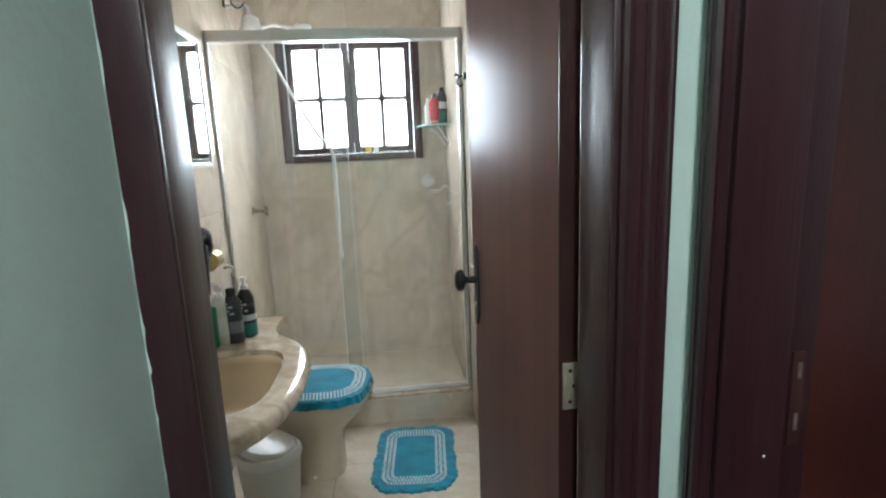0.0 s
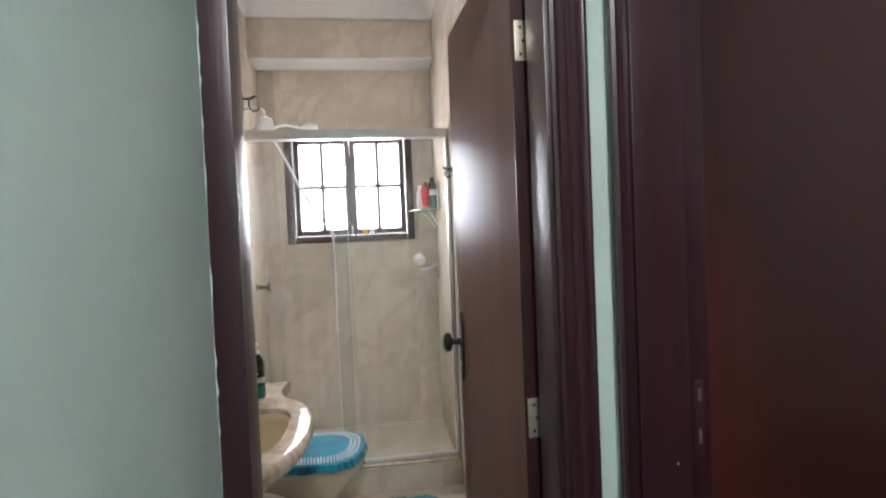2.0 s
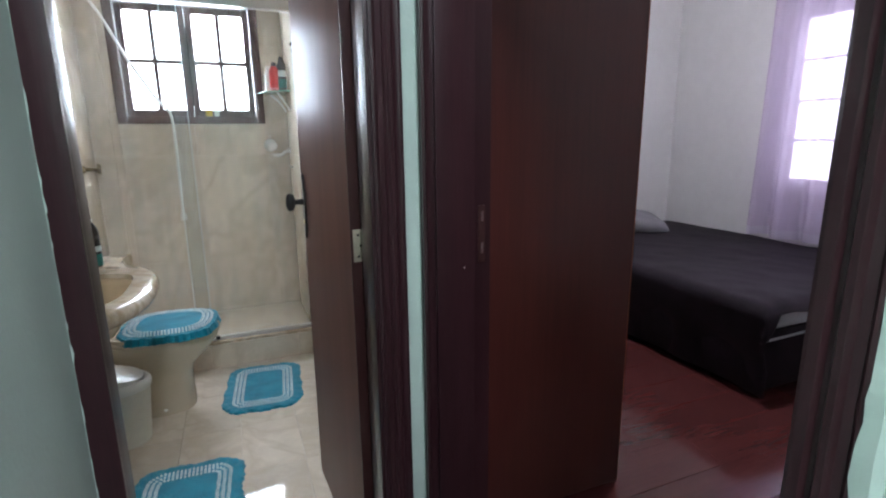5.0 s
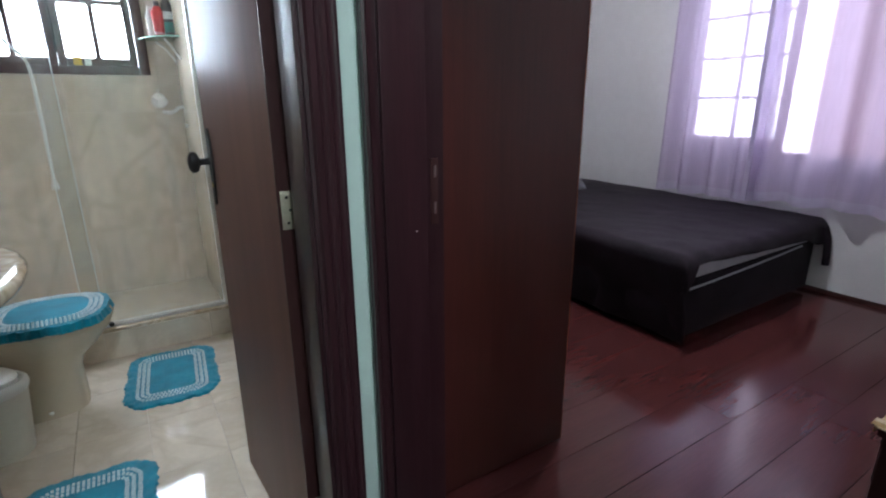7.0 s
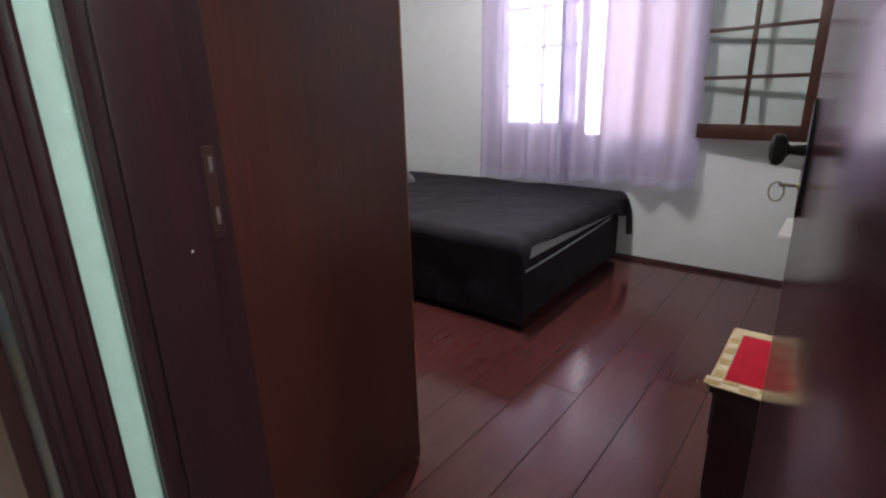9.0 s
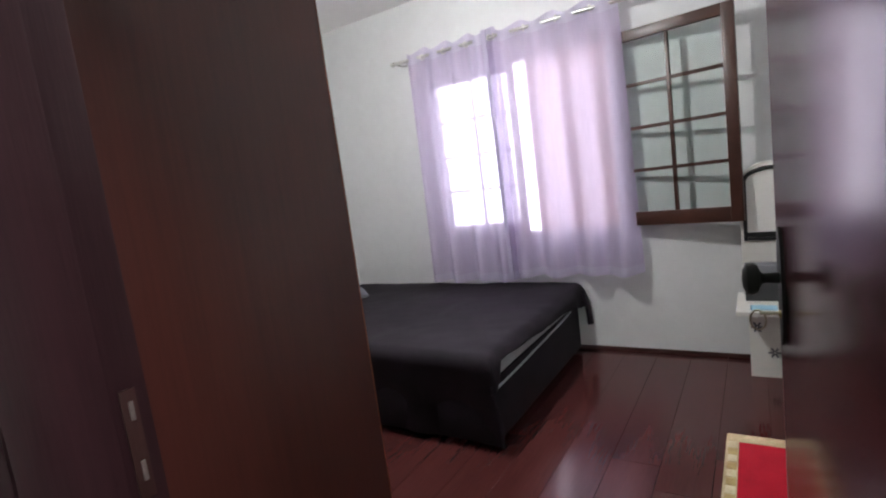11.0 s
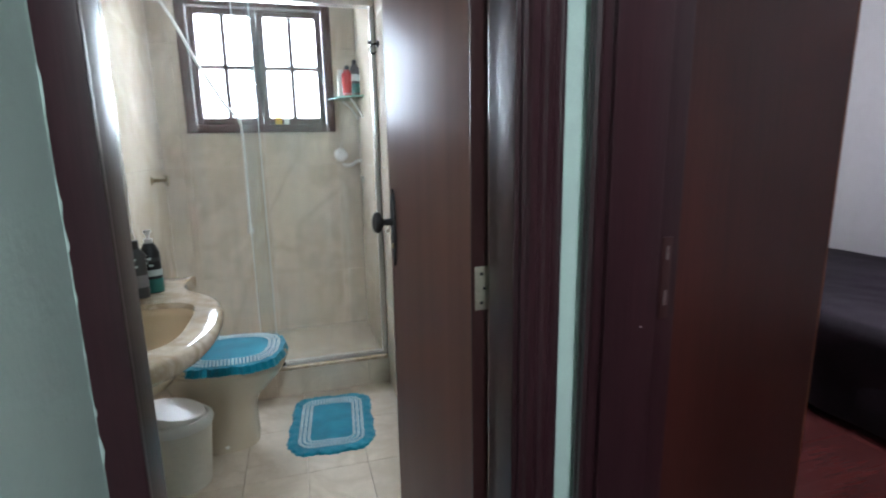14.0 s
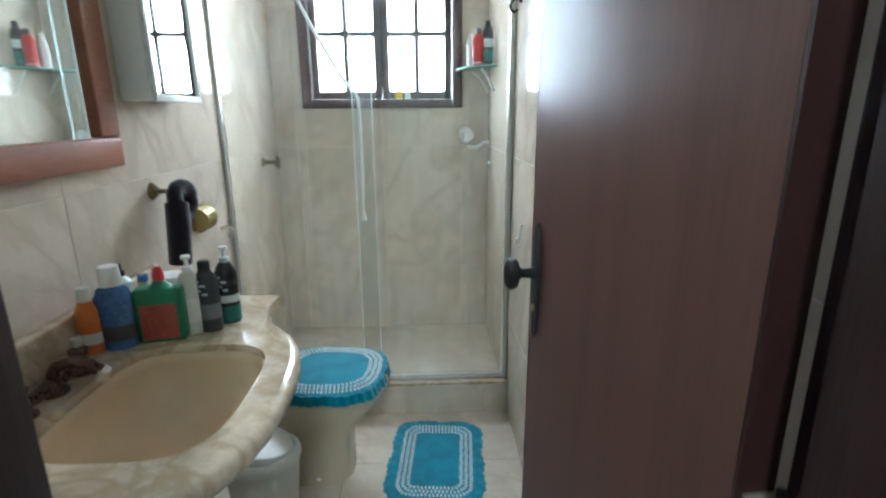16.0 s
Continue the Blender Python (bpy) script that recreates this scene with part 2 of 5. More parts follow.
TURQUOISE = shader("turquoise_crochet", (0.008, 0.235, 0.33), 0.95, spec=0.1, vary=0.22, scale=40, bump=0.9, bump_scale=260, sheen=0.3)
CROCHET_WHITE = shader("white_crochet", (0.62, 0.70, 0.70), 0.95, spec=0.1, vary=0.12, scale=60, bump=0.8, bump_scale=260, sheen=0.3)
BEDSPREAD = shader("black_bedspread", (0.0170, 0.0125, 0.0180), 0.70, spec=0.16, vary=0.3, scale=16, bump=0.5, bump_scale=160, sheen=0.02)
MATTRESS = shader("grey_white_mattress", (0.42, 0.44, 0.46), 0.8, vary=0.08, scale=20, bump=0.3, bump_scale=90)
PILLOW = shader("grey_pillow_cloth", (0.22, 0.22, 0.24), 0.85, vary=0.1, scale=15, bump=0.3, bump_scale=160)
CURTAIN = sheer("lilac_sheer", (0.69, 0.61, 0.78), 0.18)
HEM = sheer("lilac_sheer_hem", (0.70, 0.655, 0.79), 0.12)
SCRUNCH = shader("black_plush", (0.014, 0.009, 0.015), 0.95, spec=0.1, vary=0.3, scale=40, bump=1.0, bump_scale=160, sheen=0.4)
RUNNER_RED = shader("red_felt", (0.42, 0.012, 0.028), 0.9, spec=0.1, vary=0.12, scale=40, bump=0.4, bump_scale=200)
RUNNER_TRIM = shader("gold_patterned_trim", (0.58, 0.50, 0.32), 0.8, dark=(0.25, 0.16, 0.06), vary=0.3, scale=30, bump=0.4, bump_scale=160)
DARK_CHEST = shader("dark_chest_wood", (0.045, 0.016, 0.015), 0.35, vary=0.2, scale=8, stretch=(3, 3, 0.6))
DESK_WHITE = shader("white_desk_laminate", (0.76, 0.75, 0.70), 0.35, vary=0.03, scale=8)
MIRROR = shader("mirror_silver", (0.86, 0.90, 0.89), 0.02, metal=1.0, vary=0.01, rough_vary=0.0)
GLASS = clear_glass("window_glass")
SHOWER_GLASS = clear_glass("shower_glass", (0.955, 0.97, 0.96), smear=0.08)
SHELF_GLASS = clear_glass("green_shelf_glass", (0.66, 0.86, 0.78), smear=0.10)
SHELF_EDGE = shader("green_polished_edge", (0.20, 0.42, 0.34), 0.12, vary=0.08)
GLASS_EDGE = shader("green_glass_edge", (0.66, 0.73, 0.70), 0.1, vary=0.05)
CLEAR_BULB = clear_glass("bulb_glass", (0.95, 0.95, 0.93), smear=0.25)
HOUSE = shader("peach_render", (0.52, 0.31, 0.27), 0.85, vary=0.06, scale=1.5, bump=0.3, coords="World")
GROUND = shader("concrete_yard", (0.35, 0.34, 0.32), 0.9, vary=0.1, scale=2, coords="World")
BULB_ON = glow("lit_bulb", (1.0, 0.95, 0.88), 12.0)
SKY_GLOW = glow("bright_overcast_sky", (0.97, 0.985, 1.0), 3.2)
SKY_GLOW_EAST = glow("bright_sky_to_the_east", (0.98, 0.97, 1.0), 5.0)
# glow of the dome added to house the hall fill
FILL_DOME = glow("glowing_fill_dome", (1.0, 1.0, 0.97), 3.0)
WORN_STEEL = shader("worn_steel", (0.16, 0.11, 0.105), 0.5, metal=0.2, vary=0.2, scale=40)
BLUE_CLOTH = shader("pale_blue_cloth", (0.30, 0.52, 0.66), 0.9, vary=0.1, scale=40, bump=0.3)
TRIM_PALE = shader("cream_patch_cloth", (0.66, 0.60, 0.44), 0.85, dark=(0.40, 0.31, 0.15), vary=0.15, scale=60, bump=0.4, bump_scale=200)
TRIM_GOLD = shader("gold_patch_cloth", (0.50, 0.38, 0.17), 0.85, dark=(0.24, 0.15, 0.05), vary=0.2, scale=60, bump=0.4, bump_scale=200)


# ---- building helpers ----
ORIGIN = {}


def thing(name, at, label="", category="", group="", kind="", turn=None):
    """An Empty at the base of a thing; its parts hang under it."""
    ob = new(name)
    ob.empty_display_size = 0.05
    ob.location = at
    if turn:
        ob.rotation_euler = [radians(a) for a in turn]
    ORIGIN[ob.name] = Vector(at)
    return tagged(ob, label, category, group, kind)


def mesh_of(name, bm, material, smooth=35):
    bmesh.ops.recalc_face_normals(bm, faces=bm.faces[:])
    me = bpy.data.meshes.new(name)
    limit = math.cos(radians(smooth))
    for f in bm.faces:
        f.smooth = True
    for e in bm.edges:
        if len(e.link_faces) == 2 and e.link_faces[0].normal.dot(e.link_faces[1].normal) < limit:
            e.smooth = False
    bm.to_mesh(me)
    bm.free()
    me.materials.append(material)
    return me


def part(name, bm, material, parent, label="", local=False, smooth=35):
    """One mesh under a thing or a part. bm is in world metres, or in the parent's own when local."""
    if not local:
        bmesh.ops.translate(bm, verts=bm.verts[:], vec=-ORIGIN[parent.name])
    ob = new(name, mesh_of(name, bm, material, smooth))
    ob.parent = parent
    ORIGIN[ob.name] = ORIGIN[parent.name]
    return tagged(ob, label)


def setting(name, bm, material, label="", category=""):
    ob = new(name, mesh_of(name, bm, material))
    ORIGIN[ob.name] = Vector((0, 0, 0))
    return tagged(ob, label, category, "", "structure")


def boxes(*spans, bevel=0.0, seg=2):
    """Boxes (x0, x1, y0, y1, z0, z1) in one bmesh."""
    bm = bmesh.new()
    for x0, x1, y0, y1, z0, z1 in spans:
        m = Matrix.Translation(((x0 + x1) / 2, (y0 + y1) / 2, (z0 + z1) / 2)) @ Matrix.Diagonal((abs(x1 - x0), abs(y1 - y0), abs(z1 - z0), 1))
        bmesh.ops.create_cube(bm, size=1.0, matrix=m)
    if bevel:
        bmesh.ops.bevel(bm, geom=bm.edges[:], offset=bevel, segments=seg, profile=0.6, affect="EDGES", clamp_overlap=True)
    return bm


def lathe(profile, at=(0, 0, 0), seg=24, squash=(1, 1), turn=None, bm=None):
    """A turned shape from (radius, height) pairs; closed where the radius is nil."""
    bm = bm or bmesh.new()
    m = Matrix.Translation(at) @ (Euler([radians(a) for a in turn]).to_matrix().to_4x4() if turn else Matrix.Identity(4))
    rings = []
    for r, z in profile:
        if r < 1e-6:
            rings.append([bm.verts.new(m @ Vector((0, 0, z)))])
        else:
            rings.append([bm.verts.new(m @ Vector((r * squash[0] * math.cos(2 * math.pi * i / seg), r * squash[1] * math.sin(2 * math.pi * i / seg), z))) for i in range(seg)])
    for a, b in zip(rings, rings[1:]):
        for i in range(seg):
            j = (i + 1) % seg
            if len(a) == 1 and len(b) == 1:
                continue
            if len(a) == 1:
                bm.faces.new((a[0], b[i], b[j]))
            elif len(b) == 1:
                bm.faces.new((a[i], a[j], b[0]))
            else:
                bm.faces.new((a[i], a[j], b[j], b[i]))
    return bm


def tube(points, radius, seg=10, bm=None, smooth=6):
    """A round bar through points, bent smoothly (Catmull-Rom)."""
    bm = bm or bmesh.new()
    pts = [Vector(p) for p in points]
    if smooth > 1 and len(pts) > 2:
        fine = []
        for i in range(len(pts) - 1):
            p0, p1, p2, p3 = pts[max(i - 1, 0)], pts[i], pts[i + 1], pts[min(i + 2, len(pts) - 1)]
            for k in range(smooth):
                t = k / smooth
                fine.append(0.5 * (2 * p1 + (p2 - p0) * t + (2 * p0 - 5 * p1 + 4 * p2 - p3) * t * t + (3 * p1 - p0 - 3 * p2 + p3) * t ** 3))
        pts = fine + [pts[-1]]
    rings, up = [], Vector((0.13, 0.31, 0.94))
    for i, p in enumerate(pts):
        d = (pts[min(i + 1, len(pts) - 1)] - pts[max(i - 1, 0)]).normalized()
        u = (up - d * up.dot(d)).normalized()
        v = d.cross(u)
        up = u
        rings.append([bm.verts.new(p + radius * (math.cos(2 * math.pi * k / seg) * u + math.sin(2 * math.pi * k / seg) * v)) for k in range(seg)])
    for a, b in zip(rings, rings[1:]):
        for k in range(seg):
            bm.faces.new((a[k], a[(k + 1) % seg], b[(k + 1) % seg], b[k]))
    bm.faces.new(rings[0][::-1])
    bm.faces.new(rings[-1])
    return bm


def prism(outline, z0, z1, bevel=0.0, seg=3, bm=None):
    """An outline of (x, y) raised from z0 to z1, its top and bottom edges rounded."""
    bm = bm or bmesh.new()
    low = [bm.verts.new((x, y, z0)) for x, y in outline]
    high = [bm.verts.new((x, y, z1)) for x, y in outline]
    n = len(outline)
    caps = [bm.faces.new(low[::-1]), bm.faces.new(high)]
    for i in range(n):
        bm.faces.new((low[i], low[(i + 1) % n], high[(i + 1) % n], high[i]))
    if bevel:
        rim = [e for f in caps for e in f.edges]
        bmesh.ops.bevel(bm, geom=rim, offset=bevel, segments=seg, profile=0.5, affect="EDGES", clamp_overlap=True)
    return bm


def round_rect(w, d, r, n=6, wave=0.0, count=0):
    """Outline of a rounded rectangle about the origin, its edge scalloped when wave is given."""
    pts = []
    for cx, cy, a0 in ((w / 2 - r, d / 2 - r, 0), (-w / 2 + r, d / 2 - r, 90), (-w / 2 + r, -d / 2 + r, 180), (w / 2 - r, -d / 2 + r, 270)):
        for k in range(n + 1):
            a = radians(a0 + 90 * k / n)
            pts.append(Vector((cx + r * math.cos(a), cy + r * math.sin(a))))
    if not count:
        return [tuple(p) for p in pts]
    out = along(pts, count)
    return [tuple(p + nrm * (wave * math.sin(i * 2.1) + wave * 0.6 * math.sin(i * 0.37))) for i, (p, nrm) in enumerate(out)]


def along(pts, count):
    """count even steps along a closed outline: (point, outward normal)."""
    n = len(pts)
    lens = [(pts[(i + 1) % n] - pts[i]).length for i in range(n)]
    total, res, i, used = sum(lens), [], 0, 0.0
    for k in range(count):
        want = total * k / count
        while used + lens[i] < want:
            used += lens[i]
            i += 1
        d = (pts[(i + 1) % n] - pts[i])
        t = d.normalized() if d.length > 1e-9 else Vector((1, 0))
        res.append((pts[i] + t * (want - used), Vector((t.y, -t.x))))
    return res


def placed(bm, m):
    bmesh.ops.transform(bm, matrix=m, verts=bm.verts[:])
    return bm


PIECES = {}


def piece(name, size, m, material, parent, bevel=0.0015):
    """A small slab shared between all of its size."""
    key = (name, tuple(round(s, 4) for s in size), material.name)
    if key not in PIECES:
        sx, sy, sz = (s / 2 for s in size)
        bm = bmesh.new()
        e = bevel
        low = [bm.verts.new((x, y, -sz)) for x, y in ((-sx, -sy), (sx, -sy), (sx, sy), (-sx, sy))]
        mid = [bm.verts.new((x, y, sz - e)) for x, y in ((-sx, -sy), (sx, -sy), (sx, sy), (-sx, sy))]
        top = [bm.verts.new((x, y, sz)) for x, y in ((-sx + e, -sy + e), (sx - e, -sy + e), (sx - e, sy - e), (-sx + e, sy - e))]
        for a, b in ((low, mid), (mid, top)):
            for i in range(4):
                bm.faces.new((a[i], a[(i + 1) % 4], b[(i + 1) % 4], b[i]))
        bm.faces.new(top)
        bm.faces.new(low[::-1])
        PIECES[key] = mesh_of(name, bm, material, 20)
    ob = new(name, PIECES[key])
    ob.parent = parent
    ob.matrix_local = m
    return ob


def tiled(parent, name, material, u0, u1, v0, v1, du, dv, ou, ov, to_world, thick=0.008, joint=0.0014):
    """Tiles over a rectangle u0..u1, v0..v1, joints at ou + k du and ov + k dv; to_world(u, v) gives the pose of a piece that lies in its own xy."""
    us = sorted({u0, u1} | {ou + k * du for k in range(-60, 61) if u0 + 0.01 < ou + k * du < u1 - 0.01})
    vs = sorted({v0, v1} | {ov + k * dv for k in range(-60, 61) if v0 + 0.01 < ov + k * dv < v1 - 0.01})
    for a, b in zip(us, us[1:]):
        for c, d in zip(vs, vs[1:]):
            piece(name, (b - a - joint, d - c - joint, thick), to_world((a + b) / 2, (c + d) / 2), material, parent)


# ---- the setting ----
BX0, BX1, BY0, BY1 = -0.81, 0.405, 0.785, 3.45      # bathroom
RX0, RX1, RY0, RY1 = 0.56, 3.85, -0.55, 3.20        # bedroom
HX0, HX1, HY0, HY1 = -0.303, 0.42, -2.0, 0.64       # hall
H, HB = 2.80, 3.04
# hall
setting("wall_hall_west", boxes((HX0 - 0.12, HX0, HY0 - 0.12, HY1, 0, H)), GREEN, "pale green painted hall wall beside the bathroom door", "wall")
setting("wall_hall_south", boxes((HX0, HX1, HY0 - 0.12, HY0, 0, H)),
        GREEN, "pale green end wall of the hall", "wall")
setting("wall_bedroom_west", boxes((HX1, RX0, HY0 - 0.12, -0.275, 0, H), (HX1, RX0, -0.275, HY1, 2.13, H)), GREEN, "pale green wall with the bedroom doorway", "wall")
setting("wall_bath_front", boxes((-0.95, -0.315, HY1, BY0, 0, HB), (0.325, RX0, HY1, BY0, 0, HB), (-0.315, 0.325, HY1, BY0, 2.13, HB)), GREEN,
        "pale green wall strip round the bathroom doorway", "wall")
setting("floor_hall", boxes((HX0, RX0, HY0, BY0, -0.1, -0.001)), JAMB, "dark wooden hall floor", "floor")
setting("ceiling_hall", boxes((HX0, RX0, HY0, HY1, H, H + 0.1)), CEILING, "white hall ceiling", "ceiling")
# bathroom shell
wall_bath_west = setting("wall_bath_west", boxes((BX0 - 0.14, BX0 - 0.0018, BY0, BY1 + 0.15, -0.1, HB + 0.05)), GROUT, "cream marbled tile wall with glossy glaze", "wall")
wall_bath_east = setting("wall_bath_east", boxes((BX1 + 0.0018, RX0 - 0.004, BY0, BY1 + 0.15, -0.1, HB + 0.05)), GROUT, "cream marbled tile wall with glossy glaze", "wall")
WX0, WX1, WZ0, WZ1 = -0.65, 0.255, 1.42, 2.22
wall_bath_north = setting("wall_bath_north", boxes((BX0 - 0.009, WX0, BY1 + 0.009, BY1 + 0.15, -0.1, HB), (WX1, BX1 + 0.009, BY1 + 0.009, BY1 + 0.15, -0.1, HB),
                          (WX0, WX1, BY1 + 0.0018, BY1 + 0.15, -0.1, WZ0), (WX0, WX1, BY1 + 0.0018, BY1 + 0.15, WZ1, HB)), GROUT, "cream marbled tile wall below a wooden window", "wall")
floor_bath = setting("floor_bath", boxes((BX0 - 0.009, BX1 + 0.009, BY0 - 0.02, BY1 + 0.009, -0.1, -0.008)), GROUT, "cream marbled bathroom floor tiles", "floor")
# ceiling with a coved edge and the beam over the shower
cove = bmesh.new()
for x0, x1, y0, y1 in ((BX0, BX1, BY0, 3.192),):
    prof = [(0.0, -0.13), (0.012, -0.105), (0.05, -0.04), (0.11, -0.008), (0.13, 0.0)]
    rows_ = []
    for d, dz in prof:
        rows_.append([cove.verts.new(v) for v in ((x0 + d, y0 + d, HB + dz), (x1 - d, y0 + d, HB + dz), (x1 - d, y1 - d, HB + dz), (x0 + d, y1 - d, HB + dz))])
    for a, b in zip(rows_, rows_[1:]):
        for i in range(4):
            cove.faces.new((a[i], a[(i + 1) % 4], b[(i + 1) % 4], b[i]))
    cove.faces.new(rows_[-1])
setting("ceiling_bath", cove, CEILING, "white coved bathroom ceiling", "ceiling")
beam_bath = setting("beam", boxes((BX0, BX1, 3.208, BY1, 2.65, HB)), CEILING, "tiled beam over the shower with a white underside", "beam")
setting("ceiling_roof", boxes((-1.0, RX0, HY1, BY1 + 0.15, HB + 0.06, HB + 0.15)), CEILING, "plain slab over the bathroom", "ceiling")
# bedroom shell
setting("wall_bedroom_north", boxes((RX0, RX1 + 0.15, RY1, RY1 + 0.12, -0.1, H)), WHITE_WALL, "plain white bedroom wall", "wall")
setting("wall_bedroom_south", boxes((RX0, RX1 + 0.15, RY0 - 0.12, RY0, -0.1, H)), WHITE_WALL, "plain white bedroom wall", "wall")
OY0, OY1, OZ0, OZ1 = 0.68, 2.20, 0.85, 2.20


def pierced_wall(x0, x1, y0, y1, z0, z1, hole):
    """One slab across x with a rectangular opening (y0, y1, z0, z1) right through it."""
    bm = bmesh.new()
    loops = []
    for a, b, c, d in ((y0, y1, z0, z1), hole):
        loops.append([[bm.verts.new((x, y, z)) for y, z in ((a, c), (b, c), (b, d), (a, d))] for x in (x0, x1)])
    for i in range(4):
        j = (i + 1) % 4
        for side in (0, 1):
            bm.faces.new((loops[0][side][i], loops[0][side][j], loops[1][side][j], loops[1][side][i]))
        for lp in loops:
            bm.faces.new((lp[0][i], lp[1][i], lp[1][j], lp[0][j]))
    return bm


setting("wall_bedroom_east", pierced_wall(RX1, RX1 + 0.15, RY0, RY1, -0.1, H, (OY0, OY1, OZ0, OZ1)),
        WHITE_WALL, "white bedroom wall round the curtained window", "wall")
setting("wall_bedroom_inner", boxes((RX0 - 0.002, RX0 + 0.006, RY0, -0.275, 0, H), (RX0 - 0.002, RX0 + 0.006, HY1, RY1, 0, H), (RX0 - 0.002, RX0 + 0.006, -0.275, HY1, 2.13, H)), WHITE_WALL,
        "white plaster on the bedroom side of the doorway wall", "wall")
floor_bed = setting("floor_bedroom", boxes((RX0, RX1, RY0, RY1, -0.1, -0.018)), BASEBOARD, "dark red varnished floorboards", "floor")
setting("ceiling_bedroom", boxes((RX0, RX1, RY0, RY1, H, H + 0.1)), CEILING, "white bedroom ceiling", "ceiling")
setting("baseboard", boxes((RX1 - 0.014, RX1, RY0, RY1, 0, 0.028), (RX0 + 0.02, RX1 - 0.014, RY1 - 0.014, RY1, 0, 0.045), (RX0 + 0.02, RX1 - 0.014, RY0, RY0 + 0.014, 0, 0.045), bevel=0.003), BASEBOARD,
        "low dark wooden baseboard", "baseboard")
# outside
setting("ground", boxes((-60, 60, -60, 60, -0.7, -0.5)), GROUND, "grey concrete yard outside", "ground")
neighbour = thing("house", (9.0, 0.6, -0.5), "peach rendered neighbouring house outside the bedroom window", "house")
part("wall", boxes((8.0, 11.0, -4.0, 2.92, -0.5, 4.2)), HOUSE, neighbour)
part("roof", boxes((7.8, 11.2, -4.2, 3.0, 4.2, 4.35), bevel=0.02), RED_WOOD, neighbour)


# ---- doorways ----
def casing_profile(width, depth):
    """Stepped moulding across a casing: (offset across, offset proud)."""
    return [(0, 0), (0, depth * 0.55), (width * 0.10, depth * 0.62), (width * 0.16, depth), (width * 0.34, depth), (width * 0.40, depth * 0.72), (width * 0.48, depth * 0.72),
            (width * 0.54, depth * 0.95), (width * 0.66, depth * 0.95), (width * 0.72, depth * 0.6), (width * 0.86, depth * 0.5), (width * 0.92, depth * 0.62), (width, depth * 0.5), (width, 0)]


def moulding(width, depth, length, m):
    bm = bmesh.new()
    prof = casing_profile(width, depth)
    a = [bm.verts.new((u, v, 0)) for u, v in prof]
    b = [bm.verts.new((u, v, length)) for u, v in prof]
    n = len(prof)
    for i in range(n):
        bm.faces.new((a[i], a[(i + 1) % n], b[(i + 1) % n], b[i]))
    bm.faces.new(a[::-1])
    bm.faces.new(b)
    return placed(bm, m)


def axes(origin, u, v, w):
    m = Matrix.Identity(4)
    for i, c in enumerate((u, v, w)):
        for r in range(3):
            m[r][i] = c[r]
    m.translation = Vector(origin)
    return m


door_1 = thing("door_frame_1", (0, HY1, 0), "dark varnished wooden frame of the bathroom doorway", "door frame", "", "structure")
part("jamb", boxes((-0.315, -0.283, 0.632, 0.795, 0, 2.13), bevel=0.003), JAMB, door_1)
part("jamb", boxes((0.309, 0.325, 0.632, 0.772, 0, 2.13), bevel=0.003), JAMB, door_1)
part("head", boxes((-0.283, 0.309, 0.632, 0.79, 2.10, 2.13), bevel=0.003), JAMB, door_1)
part("stop", boxes((-0.283, -0.256, 0.632, 0.700, 0, 2.10), bevel=0.003), JAMB, door_1)
part("stop", boxes((0.289, 0.309, 0.632, 0.738, 0, 2.10), bevel=0.003), JAMB, door_1)
part("casing", moulding(0.070, 0.016, 2.19, axes((0.298, 0.6315, 0), (1, 0, 0), (0, -1, 0), (0, 0, 1))), JAMB, door_1)
part("casing", boxes((HX0, -0.254, 0.618, 0.632, 0, 2.17), bevel=0.004), JAMB, door_1)
part("casing", moulding(0.070, 0.016, 0.62, axes((-0.302, 0.6315, 2.11), (0, 0, 1), (0, -1, 0), (1, 0, 0))), JAMB, door_1)

door_2 = thing("door_frame_2", (HX1, 0.2, 0), "dark varnished wooden frame of the bedroom doorway", "door frame", "", "structure")
part("jamb", boxes((0.418, 0.575, 0.600, 0.638, 0, 2.13), bevel=0.003), JAMB, door_2)
part("stop", boxes((0.43, 0.528, 0.588, 0.600, 0, 2.10), bevel=0.004), JAMB, door_2)
part("jamb", boxes((0.418, 0.575, -0.275, -0.246, 0, 2.13), bevel=0.003), JAMB, door_2)
part("stop", boxes((0.43, 0.528, -0.246, -0.236, 0, 2.10), bevel=0.004), JAMB, door_2)
part("head", boxes((0.418, 0.575, -0.246, 0.600, 2.10, 2.13), bevel=0.003), JAMB, door_2)
part("casing", moulding(0.040, 0.018, 2.17, axes((0.4195, 0.592, 0), (0, 1, 0), (-1, 0, 0), (0, 0, 1))), JAMB, door_2)
part("casing", moulding(0.048, 0.018, 2.17, axes((0.4195, -0.238, 0), (0, -1, 0), (-1, 0, 0), (0, 0, 1))), JAMB, door_2)
part("casing", moulding(0.070, 0.018, 0.92, axes((0.4195, -0.286, 2.11), (0, 0, 1), (-1, 0, 0), (0, 1, 0))), JAMB, door_2)
strike = part("strike_plate", boxes((0.541, 0.560, 0.5975, 0.601, 1.015, 1.155), bevel=0.001), LEAF_EDGE, door_2, "dark worn strike plate")
part("latch_hole", boxes((0.5485, 0.5545, 0.596, 0.5985, 1.116, 1.140), bevel=0.001), WORN_STEEL, strike, "worn metal lip")
part("latch_hole", boxes((0.5485, 0.5545, 0.596, 0.5985, 1.038, 1.064), bevel=0.001), WORN_STEEL, strike, "worn metal lip")
